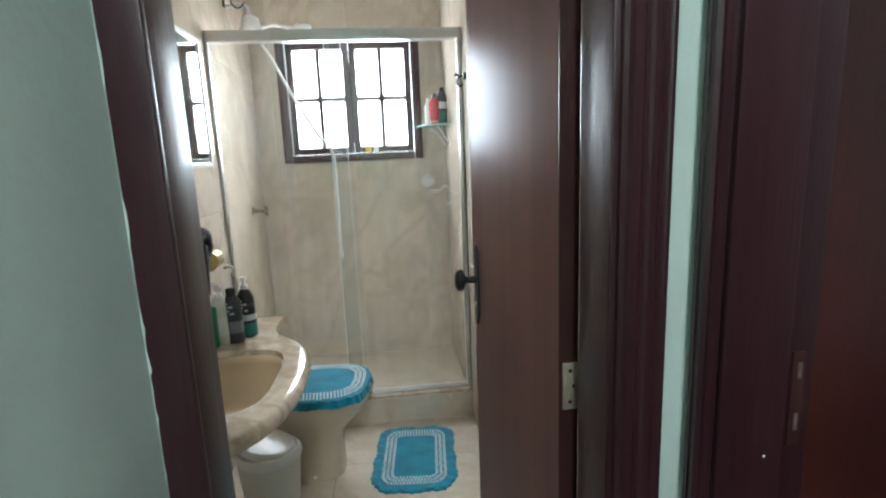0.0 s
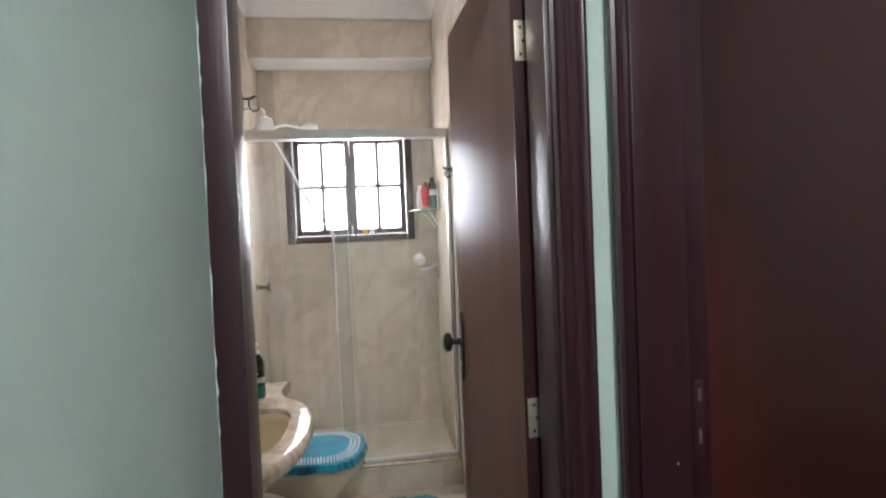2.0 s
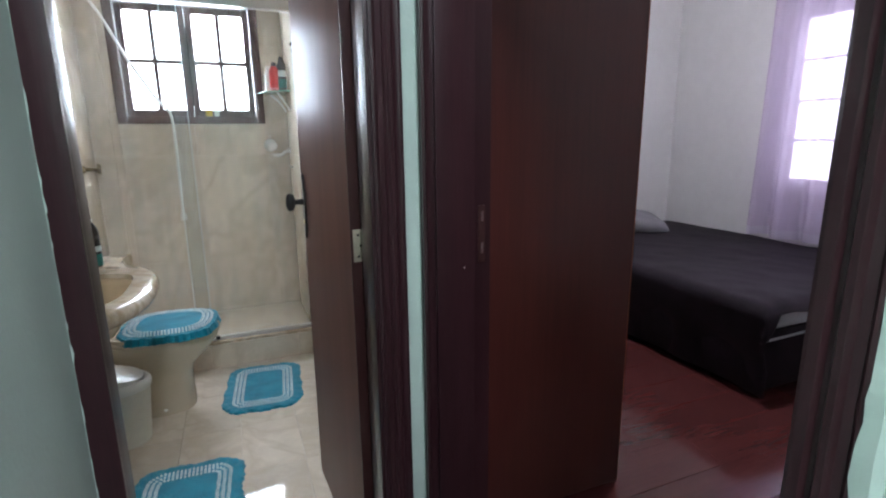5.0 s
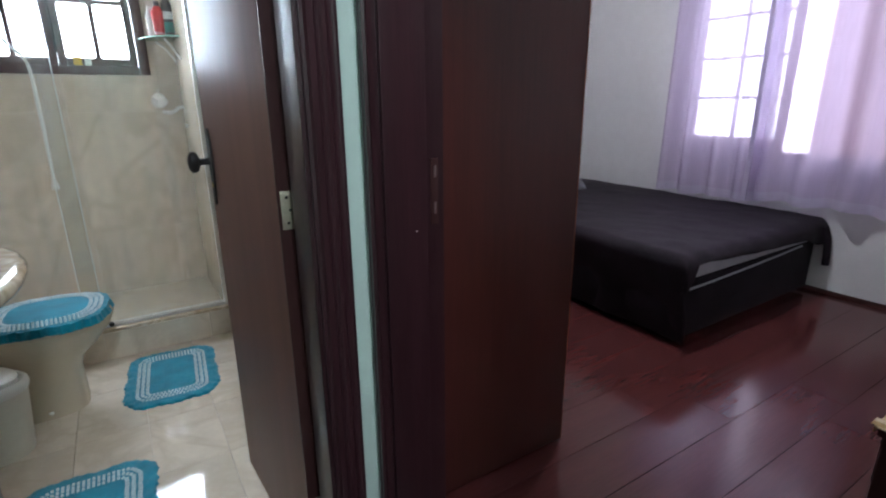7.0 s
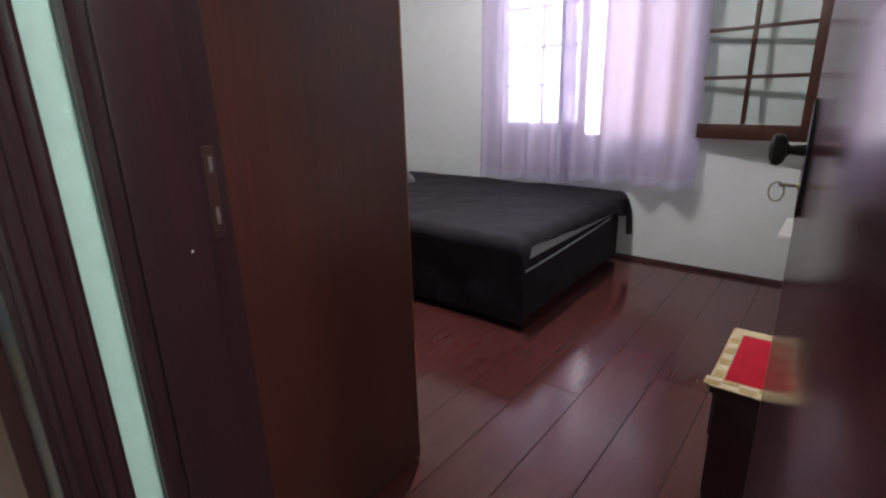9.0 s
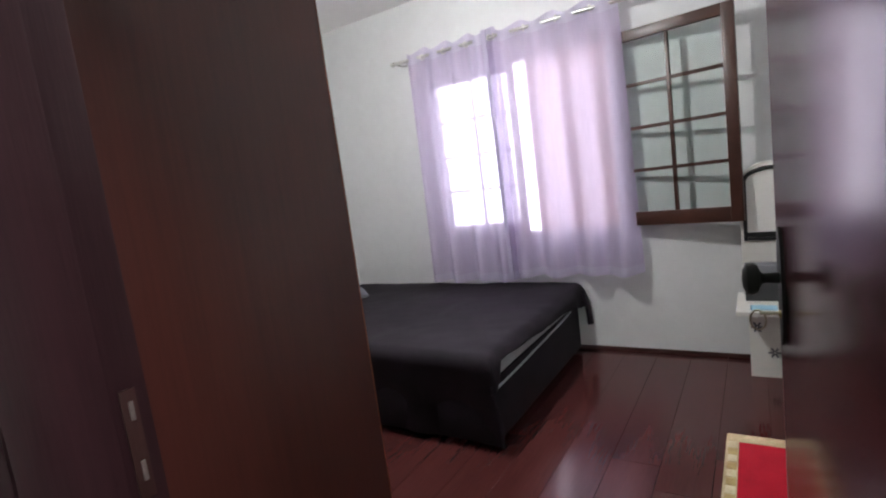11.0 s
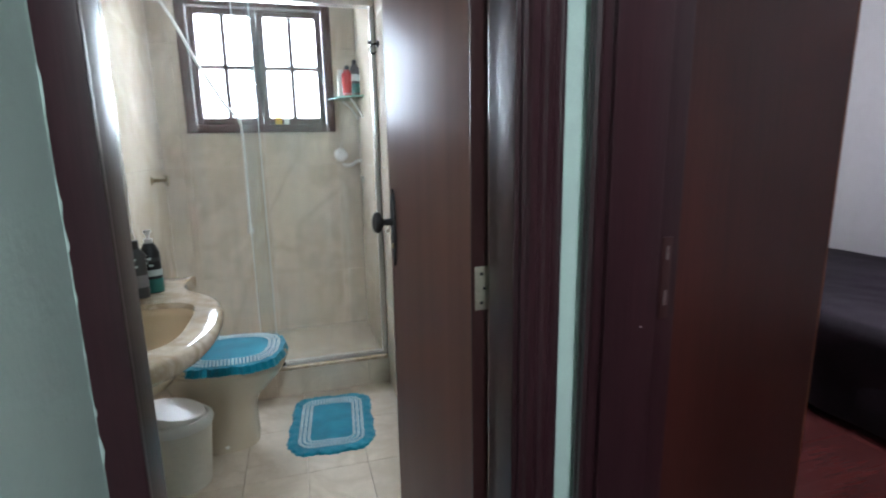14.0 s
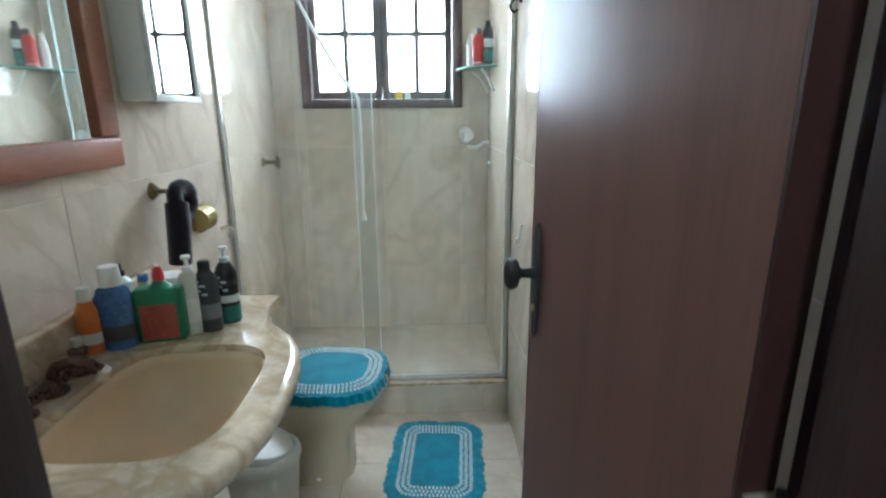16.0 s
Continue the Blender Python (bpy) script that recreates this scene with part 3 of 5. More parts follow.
part("paint_chip", lathe([(0, 0.0006), (0.0016, 0.0005), (0.002, 0)], (0.50, 0.588, 1.009), 8, turn=(90, 0, 0)), WHITE_PLASTIC, door_2, "small white chip")


def hinge(parent, z, side):
    """Butt hinge on the leaf's hinge edge; side: the face of the leaf (in its own y) at which the knuckle lies."""
    h = part("hinge", boxes((-0.003, 0.0, -side * 0.011, side * 0.019, z - 0.042, z + 0.042), bevel=0.0008), PALE_STEEL, parent, "yellowed steel hinge", True)
    part("knuckle", lathe([(0, -0.045), (0.0055, -0.045), (0.0055, 0.045), (0, 0.045)], (-0.004, side * 0.022, z), 12), BRONZE, h, "", True)
    for dz, dy in ((-0.028, 0.002), (0, 0.008), (0.028, 0.002)):
        part("screw", placed(lathe([(0, 0.0016), (0.003, 0.0013), (0.0036, 0)], (0, 0, 0), 8), axes((-0.003, side * dy, z + dz), (0, 1, 0), (0, 0, 1), (-1, 0, 0))), BRONZE, h, "", True)


def lever_set(parent, x, y, z, side, knob=True, drop=0.13, rise=0.095, keys=False):
    """Narrow rose plate with a knob on a door that lies along its own x; side -1 or 1 is the face in y."""
    outline = []
    for k in range(28):
        a = 2 * math.pi * k / 28
        w = 0.019 * (1 - 0.35 * abs(math.sin(a)) ** 6)
        outline.append((w * math.cos(a), (rise if math.sin(a) > 0 else drop) * math.sin(a)))
    bm = prism(outline, 0, 0.006, 0.0025)
    m = axes((x, y, z), (1, 0, 0), (0, 0, 1), (0, side, 0))
    plate = part("handle_plate", placed(bm, m), BRONZE, parent, "dark bronze handle plate", True)
    prof = [(0.009, 0), (0.007, 0.024), (0.010, 0.029), (0.021, 0.034), (0.025, 0.043), (0.023, 0.052), (0.014, 0.058), (0, 0.060)]
    part("knob", placed(lathe(prof, (0, 0, 0), 20, (1.25, 0.8)), axes((x, y + side * 0.006, z), (0, 0, 1), (1, 0, 0), (0, side, 0))), BRONZE, plate, "dark bronze oval knob", True)
    part("keyhole", placed(lathe([(0, 0.004), (0.006, 0.003), (0.008, 0)], (0, 0, 0), 12), axes((x, y + side * 0.006, z - 0.07), (1, 0, 0), (0, 0, 1), (0, side, 0))), BRASS, plate, "", True)
    return plate


def door_leaf(name, at, turn, length, label, plate_side, handed, finish=LEAF):
    """Flush leaf in its own frame: x along the leaf from the hinge, y its thickness, z up."""
    d = thing(name, at, label, "door", turn=turn)
    part("panel", boxes((0.004, length - 0.004, -0.0172, 0.0172, 0.008, 2.085), bevel=0.002), finish, d, "", True)
    part("edge", boxes((0, 0.004, -0.0172, 0.0172, 0.008, 2.085)), LEAF_EDGE, d, "", True)
    part("edge", boxes((length - 0.004, length, -0.0172, 0.0172, 0.008, 2.085)), LEAF_EDGE, d, "", True)
    for s in (-1, 1):
        lever_set(d, length - 0.048, s * 0.0172, 1.10, s)
    return d


# bathroom leaf, nearly square to its wall: the seen face runs from (.25, .79) to (.23, 1.383)
bath_leaf = door_leaf("door", (0.2862, 0.775, 0), (0, 0, 93.65), 0.61, "brown varnished flush door standing open into the bathroom", 1, 1)
for hz in (1.046, 1.842, 0.25):
    hinge(bath_leaf, hz, -1)
bed_leaf = door_leaf("door", (0.566, -0.212, 0), (0, 0, 8.0), 0.845, "glossy dark red-brown bedroom door standing open", 1, 1, GLOSSY_LEAF)
for hz in (1.046, 1.842, 0.25):
    hinge(bed_leaf, hz, 1)


def ragged_edge(name, at, along_x, seed):
    """Uneven lip of dried paint and filler where the wall meets a casing."""
    r = random.Random(seed)
    bm = bmesh.new()
    z, prev = 0.0, None
    while z < 2.16:
        w = 0.0004 + 0.0036 * r.random() ** 4 + (0.0035 if r.random() < 0.05 else 0)
        d = 0.0003 + 0.0007 * r.random()
        ring = [bm.verts.new((at[0] + a * along_x[0], at[1] + b * along_x[1], z)) for a, b in ((-0.003, 0.0), (w, 0.0), (w * 0.8, -d), (-0.003, -d))]
        if prev:
            for i in range(4):
                bm.faces.new((prev[i], prev[(i + 1) % 4], ring[(i + 1) % 4], ring[i]))
        prev = ring
        z += 0.006 + 0.02 * r.random()
    return setting(name, bm, GREEN, "ragged paint edge beside the door casing", "trim")


ragged_edge("trim_paint_west", (HX0, 0.6185, 0), (1, 1), 3)


def ragged_side(seed):
    r = random.Random(seed)
    bm = bmesh.new()
    z, prev = 0.0, None
    while z < 2.16:
        w, d = 0.002 + 0.005 * r.random() ** 2, 0.010 + 0.003 * r.random()
        ring = [bm.verts.new(v) for v in ((0.4198, -0.30, z), (0.4198 - d, -0.297, z), (0.4198 - d, -0.2885 + w, z), (0.4198, -0.2885 + w, z))]
        if prev:
            for i in range(4):
                bm.faces.new((prev[i], prev[(i + 1) % 4], ring[(i + 1) % 4], ring[i]))
        prev = ring
        z += 0.008 + 0.02 * r.random()
    return setting("trim_paint_east", bm, GREEN, "ragged paint edge beside the bedroom casing", "trim")


ragged_side(8)


# ---- windows ----
def sash(name, parent, w, h, cols, rows, material, bar=0.018, stile=0.045, depth=0.03, arched=True, bottom=None):
    """A glazed casement in its own xz plane from the origin: stiles, rails, glazing bars and panes, each with its own edges."""
    s = part(name, boxes((0, stile, 0, depth, 0, h), (w - stile, w, 0, depth, 0, h), (stile, w - stile, 0, depth, 0, bottom or stile), (stile, w - stile, 0, depth, h - stile, h), bevel=0.004), material, parent, "", True)
    z0, z1 = bottom or stile, h - stile
    pw, ph = (w - 2 * stile) / cols, (z1 - z0) / rows
    for i in range(1, cols):
        part("glazing_bar", boxes((stile + i * pw - bar / 2, stile + i * pw + bar / 2, 0.004, depth - 0.004, z0, z1), bevel=0.003), material, s, "", True)
    for j in range(1, rows):
        part("glazing_bar", boxes((stile, w - stile, 0.005, depth - 0.005, z0 + j * ph - bar / 2, z0 + j * ph + bar / 2), bevel=0.003), material, s, "", True)
    if arched:
        # rounded corner blocks in every light
        bm = bmesh.new()
        r = 0.016
        for i in range(cols):
            for j in range(rows):
                a, b = stile + i * pw + (bar / 2 if i else 0), stile + (i + 1) * pw - (bar / 2 if i < cols - 1 else 0)
                c, d = z0 + j * ph + (bar / 2 if j else 0), z0 + (j + 1) * ph - (bar / 2 if j < rows - 1 else 0)
                for cx, cz, sx, sz in ((a, c, 1, 1), (b, c, -1, 1), (a, d, 1, -1), (b, d, -1, -1)):
                    arc = [(cx + sx * r * (1 - math.sin(k * math.pi / 8)), cz + sz * r * (1 - math.cos(k * math.pi / 8))) for k in range(5)]
                    f = [bm.verts.new((x, 0.008, z)) for x, z in [(cx, cz)] + arc]
                    g = [bm.verts.new((x, depth - 0.008, z)) for x, z in [(cx, cz)] + arc]
                    bm.faces.new(f)
                    bm.faces.new(g[::-1])
                    for k in range(len(f)):
                        q = (k + 1) % len(f)
                        bm.faces.new((f[k], g[k], g[q], f[q]))
        part("corner_block", bm, material, s, "", True)
    for i in range(cols):
        for j in range(rows):
            p = part("pane", boxes((stile + i * pw + bar * 0.4, stile + (i + 1) * pw - bar * 0.4, depth / 2 - 0.0015, depth / 2 + 0.0015, z0 + j * ph + bar * 0.4, z0 + (j + 1) * ph - bar * 0.4)), GLASS, s, "", True)
            p.visible_shadow = False
    return s


window_1 = thing("window_1", (WX0, 3.445, WZ0), "dark wooden bathroom casement window with small panes", "window", "", "structure")
ww, wh = WX1 - WX0, WZ1 - WZ0
part("window_frame", boxes((0, 0.055, -0.012, 0.10, 0, wh), (ww - 0.055, ww, -0.012, 0.10, 0, wh), (0.055, ww - 0.055, -0.012, 0.10, 0, 0.05), (0.055, ww - 0.055, -0.012, 0.10, wh - 0.05, wh), bevel=0.005), WINDOW_WOOD, window_1, "", True)
half = (ww - 0.11) / 2


def window_sash(parent, at, turn, *args, **kw):
    s = sash("sash", parent, *args, **kw)
    s.matrix_local = pose(*at, *turn)
    return s


window_sash(window_1, (0.057, 0.03, 0.052), (0, 0, 0), half - 0.003, wh - 0.104, 2, 2, WINDOW_WOOD, bar=0.023, stile=0.040)
window_sash(window_1, (0.056 + half, 0.03, 0.052), (0, 0, 0), half - 0.003, wh - 0.104, 2, 2, WINDOW_WOOD, bar=0.023, stile=0.040)
part("espagnolette", tube([(ww / 2, 0.02, 0.12), (ww / 2, 0.02, 0.62)], 0.006, 8), BRONZE, window_1, "", True)
setting("backdrop_bathroom", boxes((-2.6, 2.2, 5.2, 5.21, -0.4, 4.6)), SKY_GLOW, "bright white overcast sky outside", "sky")
for bx, mat, w in ((-0.105, YELLOW, 0.028), (-0.055, WHITE_PLASTIC, 0.020)):
    t_ = thing("small_box", (bx, 3.443, WZ0 + 0.05), "small yellow carton on the window ledge" if mat is YELLOW else "small white carton on the window ledge", "box", "things on the window ledge")
    part("carton", boxes((bx - w / 2 - 0.006, bx + w / 2 + 0.006, 3.434, 3.456, WZ0 + 0.051, WZ0 + 0.095), bevel=0.002), mat, t_)

# ---- bathroom: shower ----
curb = setting("shower_curb", boxes((BX0, BX1, 2.585, 2.668, -0.008, 0.148)), GROUT, "tiled shower curb", "curb")
setting("shower_floor", boxes((BX0, BX1, 2.668, BY1, -0.008, 0.075)), FLOOR_TILE, "raised cream shower floor", "floor")
setting("shower_curb_top", boxes((BX0 + 0.002, BX1 - 0.002, 2.574, 2.675, 0.148, 0.166), bevel=0.005), MARBLE, "cream marble sill on the shower curb", "sill")

screen = thing("shower_screen", (-0.2, 2.62, 0.166), "aluminium framed sliding glass shower screen", "shower screen")
part("top_rail", boxes((BX0 + 0.002, BX1 - 0.002, 2.592, 2.650, 1.998, 2.050), bevel=0.004), CHROME, screen, "champagne aluminium rail")
part("post", boxes((BX0 + 0.002, BX0 + 0.014, 2.606, 2.634, 0.167, 1.998), bevel=0.003), CHROME, screen)
part("post", boxes((BX1 - 0.024, BX1 - 0.002, 2.598, 2.640, 0.167, 1.998), bevel=0.003), CHROME, screen)
part("bottom_track", boxes((BX0 + 0.014, BX1 - 0.024, 2.598, 2.640, 0.167, 0.182), bevel=0.003), CHROME, screen)
for x0, x1, y in ((BX0 + 0.014, -0.185, 2.628), (-0.262, BX1 - 0.026, 2.608)):
    g = part("glass_panel", boxes((x0, x1, y - 0.004, y + 0.004, 0.183, 1.996)), SHOWER_GLASS, screen, "clear glass with water marks")
    g.visible_shadow = False
    e = x1 if x1 < 0 else x0
    part("glass_edge", boxes((e - 0.002, e + 0.002, y - 0.0045, y + 0.0045, 0.183, 1.996)), GLASS_EDGE, g)
part("knob", lathe([(0, 0.0), (0.011, 0.002), (0.012, 0.016), (0.008, 0.022), (0, 0.023)], (-0.16, 2.603, 0.185), 14, turn=(90, 0, 0)), BRONZE, screen)

shower = thing("electric_shower", (-0.70, 3.02, 2.13), "white electric shower head with pipe and hose", "shower")
part("wall_pipe", tube([(BX0, 3.05, 2.28), (-0.74, 3.05, 2.28), (-0.70, 3.05, 2.27), (-0.69, 3.05, 2.22)], 0.011, 12), WHITE_PLASTIC, shower)
body = part("body", lathe([(0, 0.10), (0.02, 0.10), (0.045, 0.085), (0.052, 0.05), (0.075, 0.0), (0.078, -0.02), (0.06, -0.03), (0, -0.03)], (-0.69, 3.05, 2.13), 28), WHITE_PLASTIC, shower)
part("spray_plate", lathe([(0, 0.0), (0.06, 0.0), (0.06, -0.006), (0, -0.006)], (-0.69, 3.05, 2.099), 28), CREAM_PLASTIC, body)
part("arm", tube([(-0.64, 3.04, 2.16), (-0.57, 3.03, 2.175), (-0.50, 3.02, 2.16), (-0.44, 3.02, 2.145)], 0.010, 10), WHITE_PLASTIC, shower)
part("hand_spray", lathe([(0, 0.05), (0.018, 0.048), (0.030, 0.02), (0.033, -0.02), (0.02, -0.05), (0, -0.052)], (-0.41, 3.02, 2.15), 20, turn=(0, 80, 0)), WHITE_PLASTIC, shower)
part("hose", tube([(-0.66, 3.04, 2.11), (-0.60, 3.10, 2.00), (-0.54, 3.20, 1.85), (-0.47, 3.30, 1.70), (-0.40, 3.38, 1.57), (-0.345, 3.41, 1.50), (-0.33, 3.42, 1.40), (-0.33, 3.42, 1.1), (-0.335, 3.42, 0.84)], 0.0085, 8), WHITE_PLASTIC, shower)
part("hose_end", lathe([(0, 0.03), (0.010, 0.03), (0.014, 0.0), (0.020, -0.012), (0.020, -0.034), (0, -0.038)], (-0.335, 3.42, 0.81), 14), WHITE_PLASTIC, shower)

bracket = thing("pipe_hook", (BX0, 3.0, 2.33), "dark wall hook with a wire ring in the shower", "hook")
part("back_plate", boxes((BX0, BX0 + 0.008, 2.985, 3.015, 2.26, 2.36), bevel=0.003), BRONZE, bracket)
part("arm", tube([(BX0 + 0.006, 3.0, 2.33), (BX0 + 0.05, 3.0, 2.33), (BX0 + 0.075, 3.0, 2.34)], 0.006, 8), BRONZE, bracket)
part("ring", tube([(BX0 + 0.075 + 0.035 * math.cos(a * math.pi / 6), 3.0, 2.30 + 0.045 * math.sin(a * math.pi / 6)) for a in range(2, 12)], 0.004, 8), BRONZE, bracket)


def wall_tap(name, y, z, label):
    t_ = thing(name, (BX0, y, z), label, "tap")
    part("flange", lathe([(0, 0.014), (0.016, 0.012), (0.022, 0.006), (0.027, 0.0), (0, 0)], (BX0, y, z), 18, turn=(0, 90, 0)), ANTIQUE, t_)
    part("stem", lathe([(0, 0.074), (0.010, 0.072), (0.011, 0.050), (0.008, 0.044), (0.012, 0.030), (0.010, 0.0)], (BX0 + 0.005, y, z), 14, turn=(0, 90, 0)), ANTIQUE, t_)
    cross = bmesh.new()
    for k in range(2):
        a = radians(30 + 90 * k)
        dy, dz = 0.030 * math.cos(a), 0.030 * math.sin(a)
        tube([(BX0 + 0.078, y - dy, z - dz), (BX0 + 0.082, y, z), (BX0 + 0.078, y + dy, z + dz)], 0.0065, 8, cross)
        for q in (-1, 1):
            lathe([(0, -0.008), (0.007, -0.006), (0.0095, 0), (0.007, 0.006), (0, 0.008)], (BX0 + 0.078, y + q * dy, z + q * dz), 10, bm=cross)
    part("cross_handle", cross, ANTIQUE, t_)


wall_tap("shower_tap", 3.14, 1.150, "antique brass cross-handled tap on the shower wall")

corner_shelf = thing("glass_shelf", (0.40, 3.30, 1.62), "green glass corner shelf holding shampoo bottles", "shelf")
quarter = [(BX1 - 0.001, 3.445)] + [(BX1 - 0.001 - 0.185 * math.sin(a * math.pi / 20), 3.445 - 0.34 * math.cos(a * math.pi / 20)) for a in range(0, 11)]
part("glass_plate", prism(quarter, 1.618, 1.626), SHELF_GLASS, corner_shelf)
part("front_edge", tube([(x, y, 1.622) for x, y in quarter[1:]], 0.0052, 8, smooth=2), SHELF_EDGE, corner_shelf, "polished green glass edge")
part("bracket", tube([(BX1 - 0.004, 3.16, 1.50), (BX1 - 0.045, 3.16, 1.57), (BX1 - 0.075, 3.16, 1.612)], 0.006, 8), WHITE_PLASTIC, corner_shelf)
part("bracket", tube([(BX1 - 0.004, 3.40, 1.50), (BX1 - 0.05, 3.40, 1.57), (BX1 - 0.10, 3.40, 1.612)], 0.006, 8), WHITE_PLASTIC, corner_shelf)


def bottle(name, at, label, profile, material, squash=(1, 1), cap=None, cap_mat=None, bands=(), group="", seg=22, turn=0, tall=1.0):
    """A bottle: turned or flattened body, cap, and label bands that hug it."""
    b = thing(name, at, label, "bottle", group, turn=(0, 0, turn))
    profile = [(q, z * tall) for q, z in profile]
    body_ = part("body", lathe(profile, (0, 0, 0), seg, squash), material, b, "", True)
    top = profile[-1][1]
    if cap:
        part("cap", lathe(cap, (0, 0, top), 16, (1, 1)), cap_mat, b, "", True)
    for r, z0, z1, mat in bands:
        part("printed_label", lathe([(r * 0.985, z0 * tall), (r, z0 * tall + 0.001), (r, z1 * tall - 0.001), (r * 0.985, z1 * tall)], (0, 0, 0), seg, squash), mat, body_, "", True)
    return b


PUMP = [(0.012, 0), (0.013, 0.012), (0.005, 0.014), (0.005, 0.030), (0.011, 0.032), (0.011, 0.040), (0, 0.041)]
FLIP = [(0.015, 0), (0.015, 0.022), (0.012, 0.026), (0, 0.027)]
G1 = "bottles in the shower"
bottle("shampoo_bottle", (0.368, 3.20, 1.626), "dark shampoo bottle with a green label", [(0, 0), (0.027, 0), (0.029, 0.01), (0.029, 0.165), (0.016, 0.19)], CHARCOAL, (1, 0.8), FLIP, BLACK, [(0.0295, 0.02, 0.075, TEAL), (0.0295, 0.09, 0.13, GLASS_EDGE)], G1)
bottle("conditioner_bottle", (0.320, 3.20, 1.626), "red shampoo bottle with a white label", [(0, 0), (0.025, 0), (0.029, 0.03), (0.034, 0.125), (0.016, 0.155)], RED, (1, 0.7), FLIP, CHARCOAL, [(0.0275, 0.010, 0.028, PINK)], G1)
bottle("lotion_tube", (0.288, 3.25, 1.626), "white lotion tube with a flat cap", [(0, 0), (0.024, 0), (0.025, 0.02), (0.026, 0.11), (0.015, 0.135)], WHITE_PLASTIC, (1, 0.7), FLIP, WHITE_PLASTIC, [], G1)

puff = thing("bath_sponge", (0.275, 3.41, 1.27), "white mesh bath puff hanging on the shower wall", "sponge")
bm = bmesh.new()
bmesh.ops.create_icosphere(bm, subdivisions=4, radius=0.042)
for v in bm.verts:
    v.co *= 1 + 0.22 * noise.noise(v.co * 60)
part("mesh_puff", placed(bm, Matrix.Translation((0.275, 3.402, 1.27))), WHITE_PLASTIC, puff)
part("cord", tube([(0.275, 3.43, 1.31), (0.28, 3.445, 1.335), (0.28, 3.449, 1.34)], 0.003, 6), WHITE_PLASTIC, puff)
soap = thing("soap_holder", (BX1, 3.36, 1.21), "white curved plastic holder on the shower wall", "holder")
part("arm", tube([(0.285, 3.40, 1.205), (0.32, 3.39, 1.198), (0.35, 3.38, 1.207), (0.375, 3.37, 1.228), (BX1, 3.36, 1.23)], 0.010, 8), WHITE_PLASTIC, soap)
button = thing("drain_knob", (BX1, 3.30, 1.12), "small chrome knob on the shower wall", "knob")
part("cap", lathe([(0, 0.018), (0.010, 0.015), (0.013, 0.0), (0, 0)], (BX1, 3.30, 1.12), 14, turn=(0, -90, 0)), CHROME, button)
hook = thing("robe_hook", (BX1, 2.50, 1.80), "dark metal robe hook beside the shower screen", "hook")
part("rose", lathe([(0, 0.012), (0.014, 0.010), (0.018, 0.0), (0, 0)], (BX1, 2.50, 1.805), 16, turn=(0, -90, 0)), BRONZE, hook)
part("hook_arm", tube([(BX1 - 0.008, 2.50, 1.805), (BX1 - 0.03, 2.49, 1.80), (BX1 - 0.045, 2.485, 1.775), (BX1 - 0.032, 2.485, 1.755), (BX1 - 0.018, 2.485, 1.765)], 0.005, 8), BRONZE, hook)
part("knob", lathe([(0, -0.011), (0.009, -0.007), (0.011, 0), (0.009, 0.007), (0, 0.011)], (BX1 - 0.043, 2.50, 1.81), 12), BRONZE, hook)

# ---- bathroom: basin ----
counter = thing("vanity_counter", (-0.6, 1.37, 0.80), "curved cream marble vanity counter with a tan basin", "counter")


def counter_edge():
    """Front line of the slab from the far wing round the bulge to the near wing, mirrored about y = 1.37."""
    side_ = [(-0.415, 1.945), (-0.422, 1.90), (-0.427, 1.84), (-0.420, 1.785), (-0.398, 1.735), (-0.358, 1.690), (-0.315, 1.640), (-0.282, 1.570), (-0.263, 1.490), (-0.256, 1.41)]
    return side_ + [(x, 2.74 - y) for x, y in reversed(side_)]


def basin_ring(grow, n=40):
    pts = []
    for k in range(n):
        a = 2 * math.pi * k / n
        c, s_ = math.cos(a), math.sin(a)
        e = 0.56
        pts.append((-0.505 + (0.170 + grow) * math.copysign(abs(c) ** e, c), 1.365 + (0.215 + grow) * math.copysign(abs(s_) ** e, s_)))
    return pts


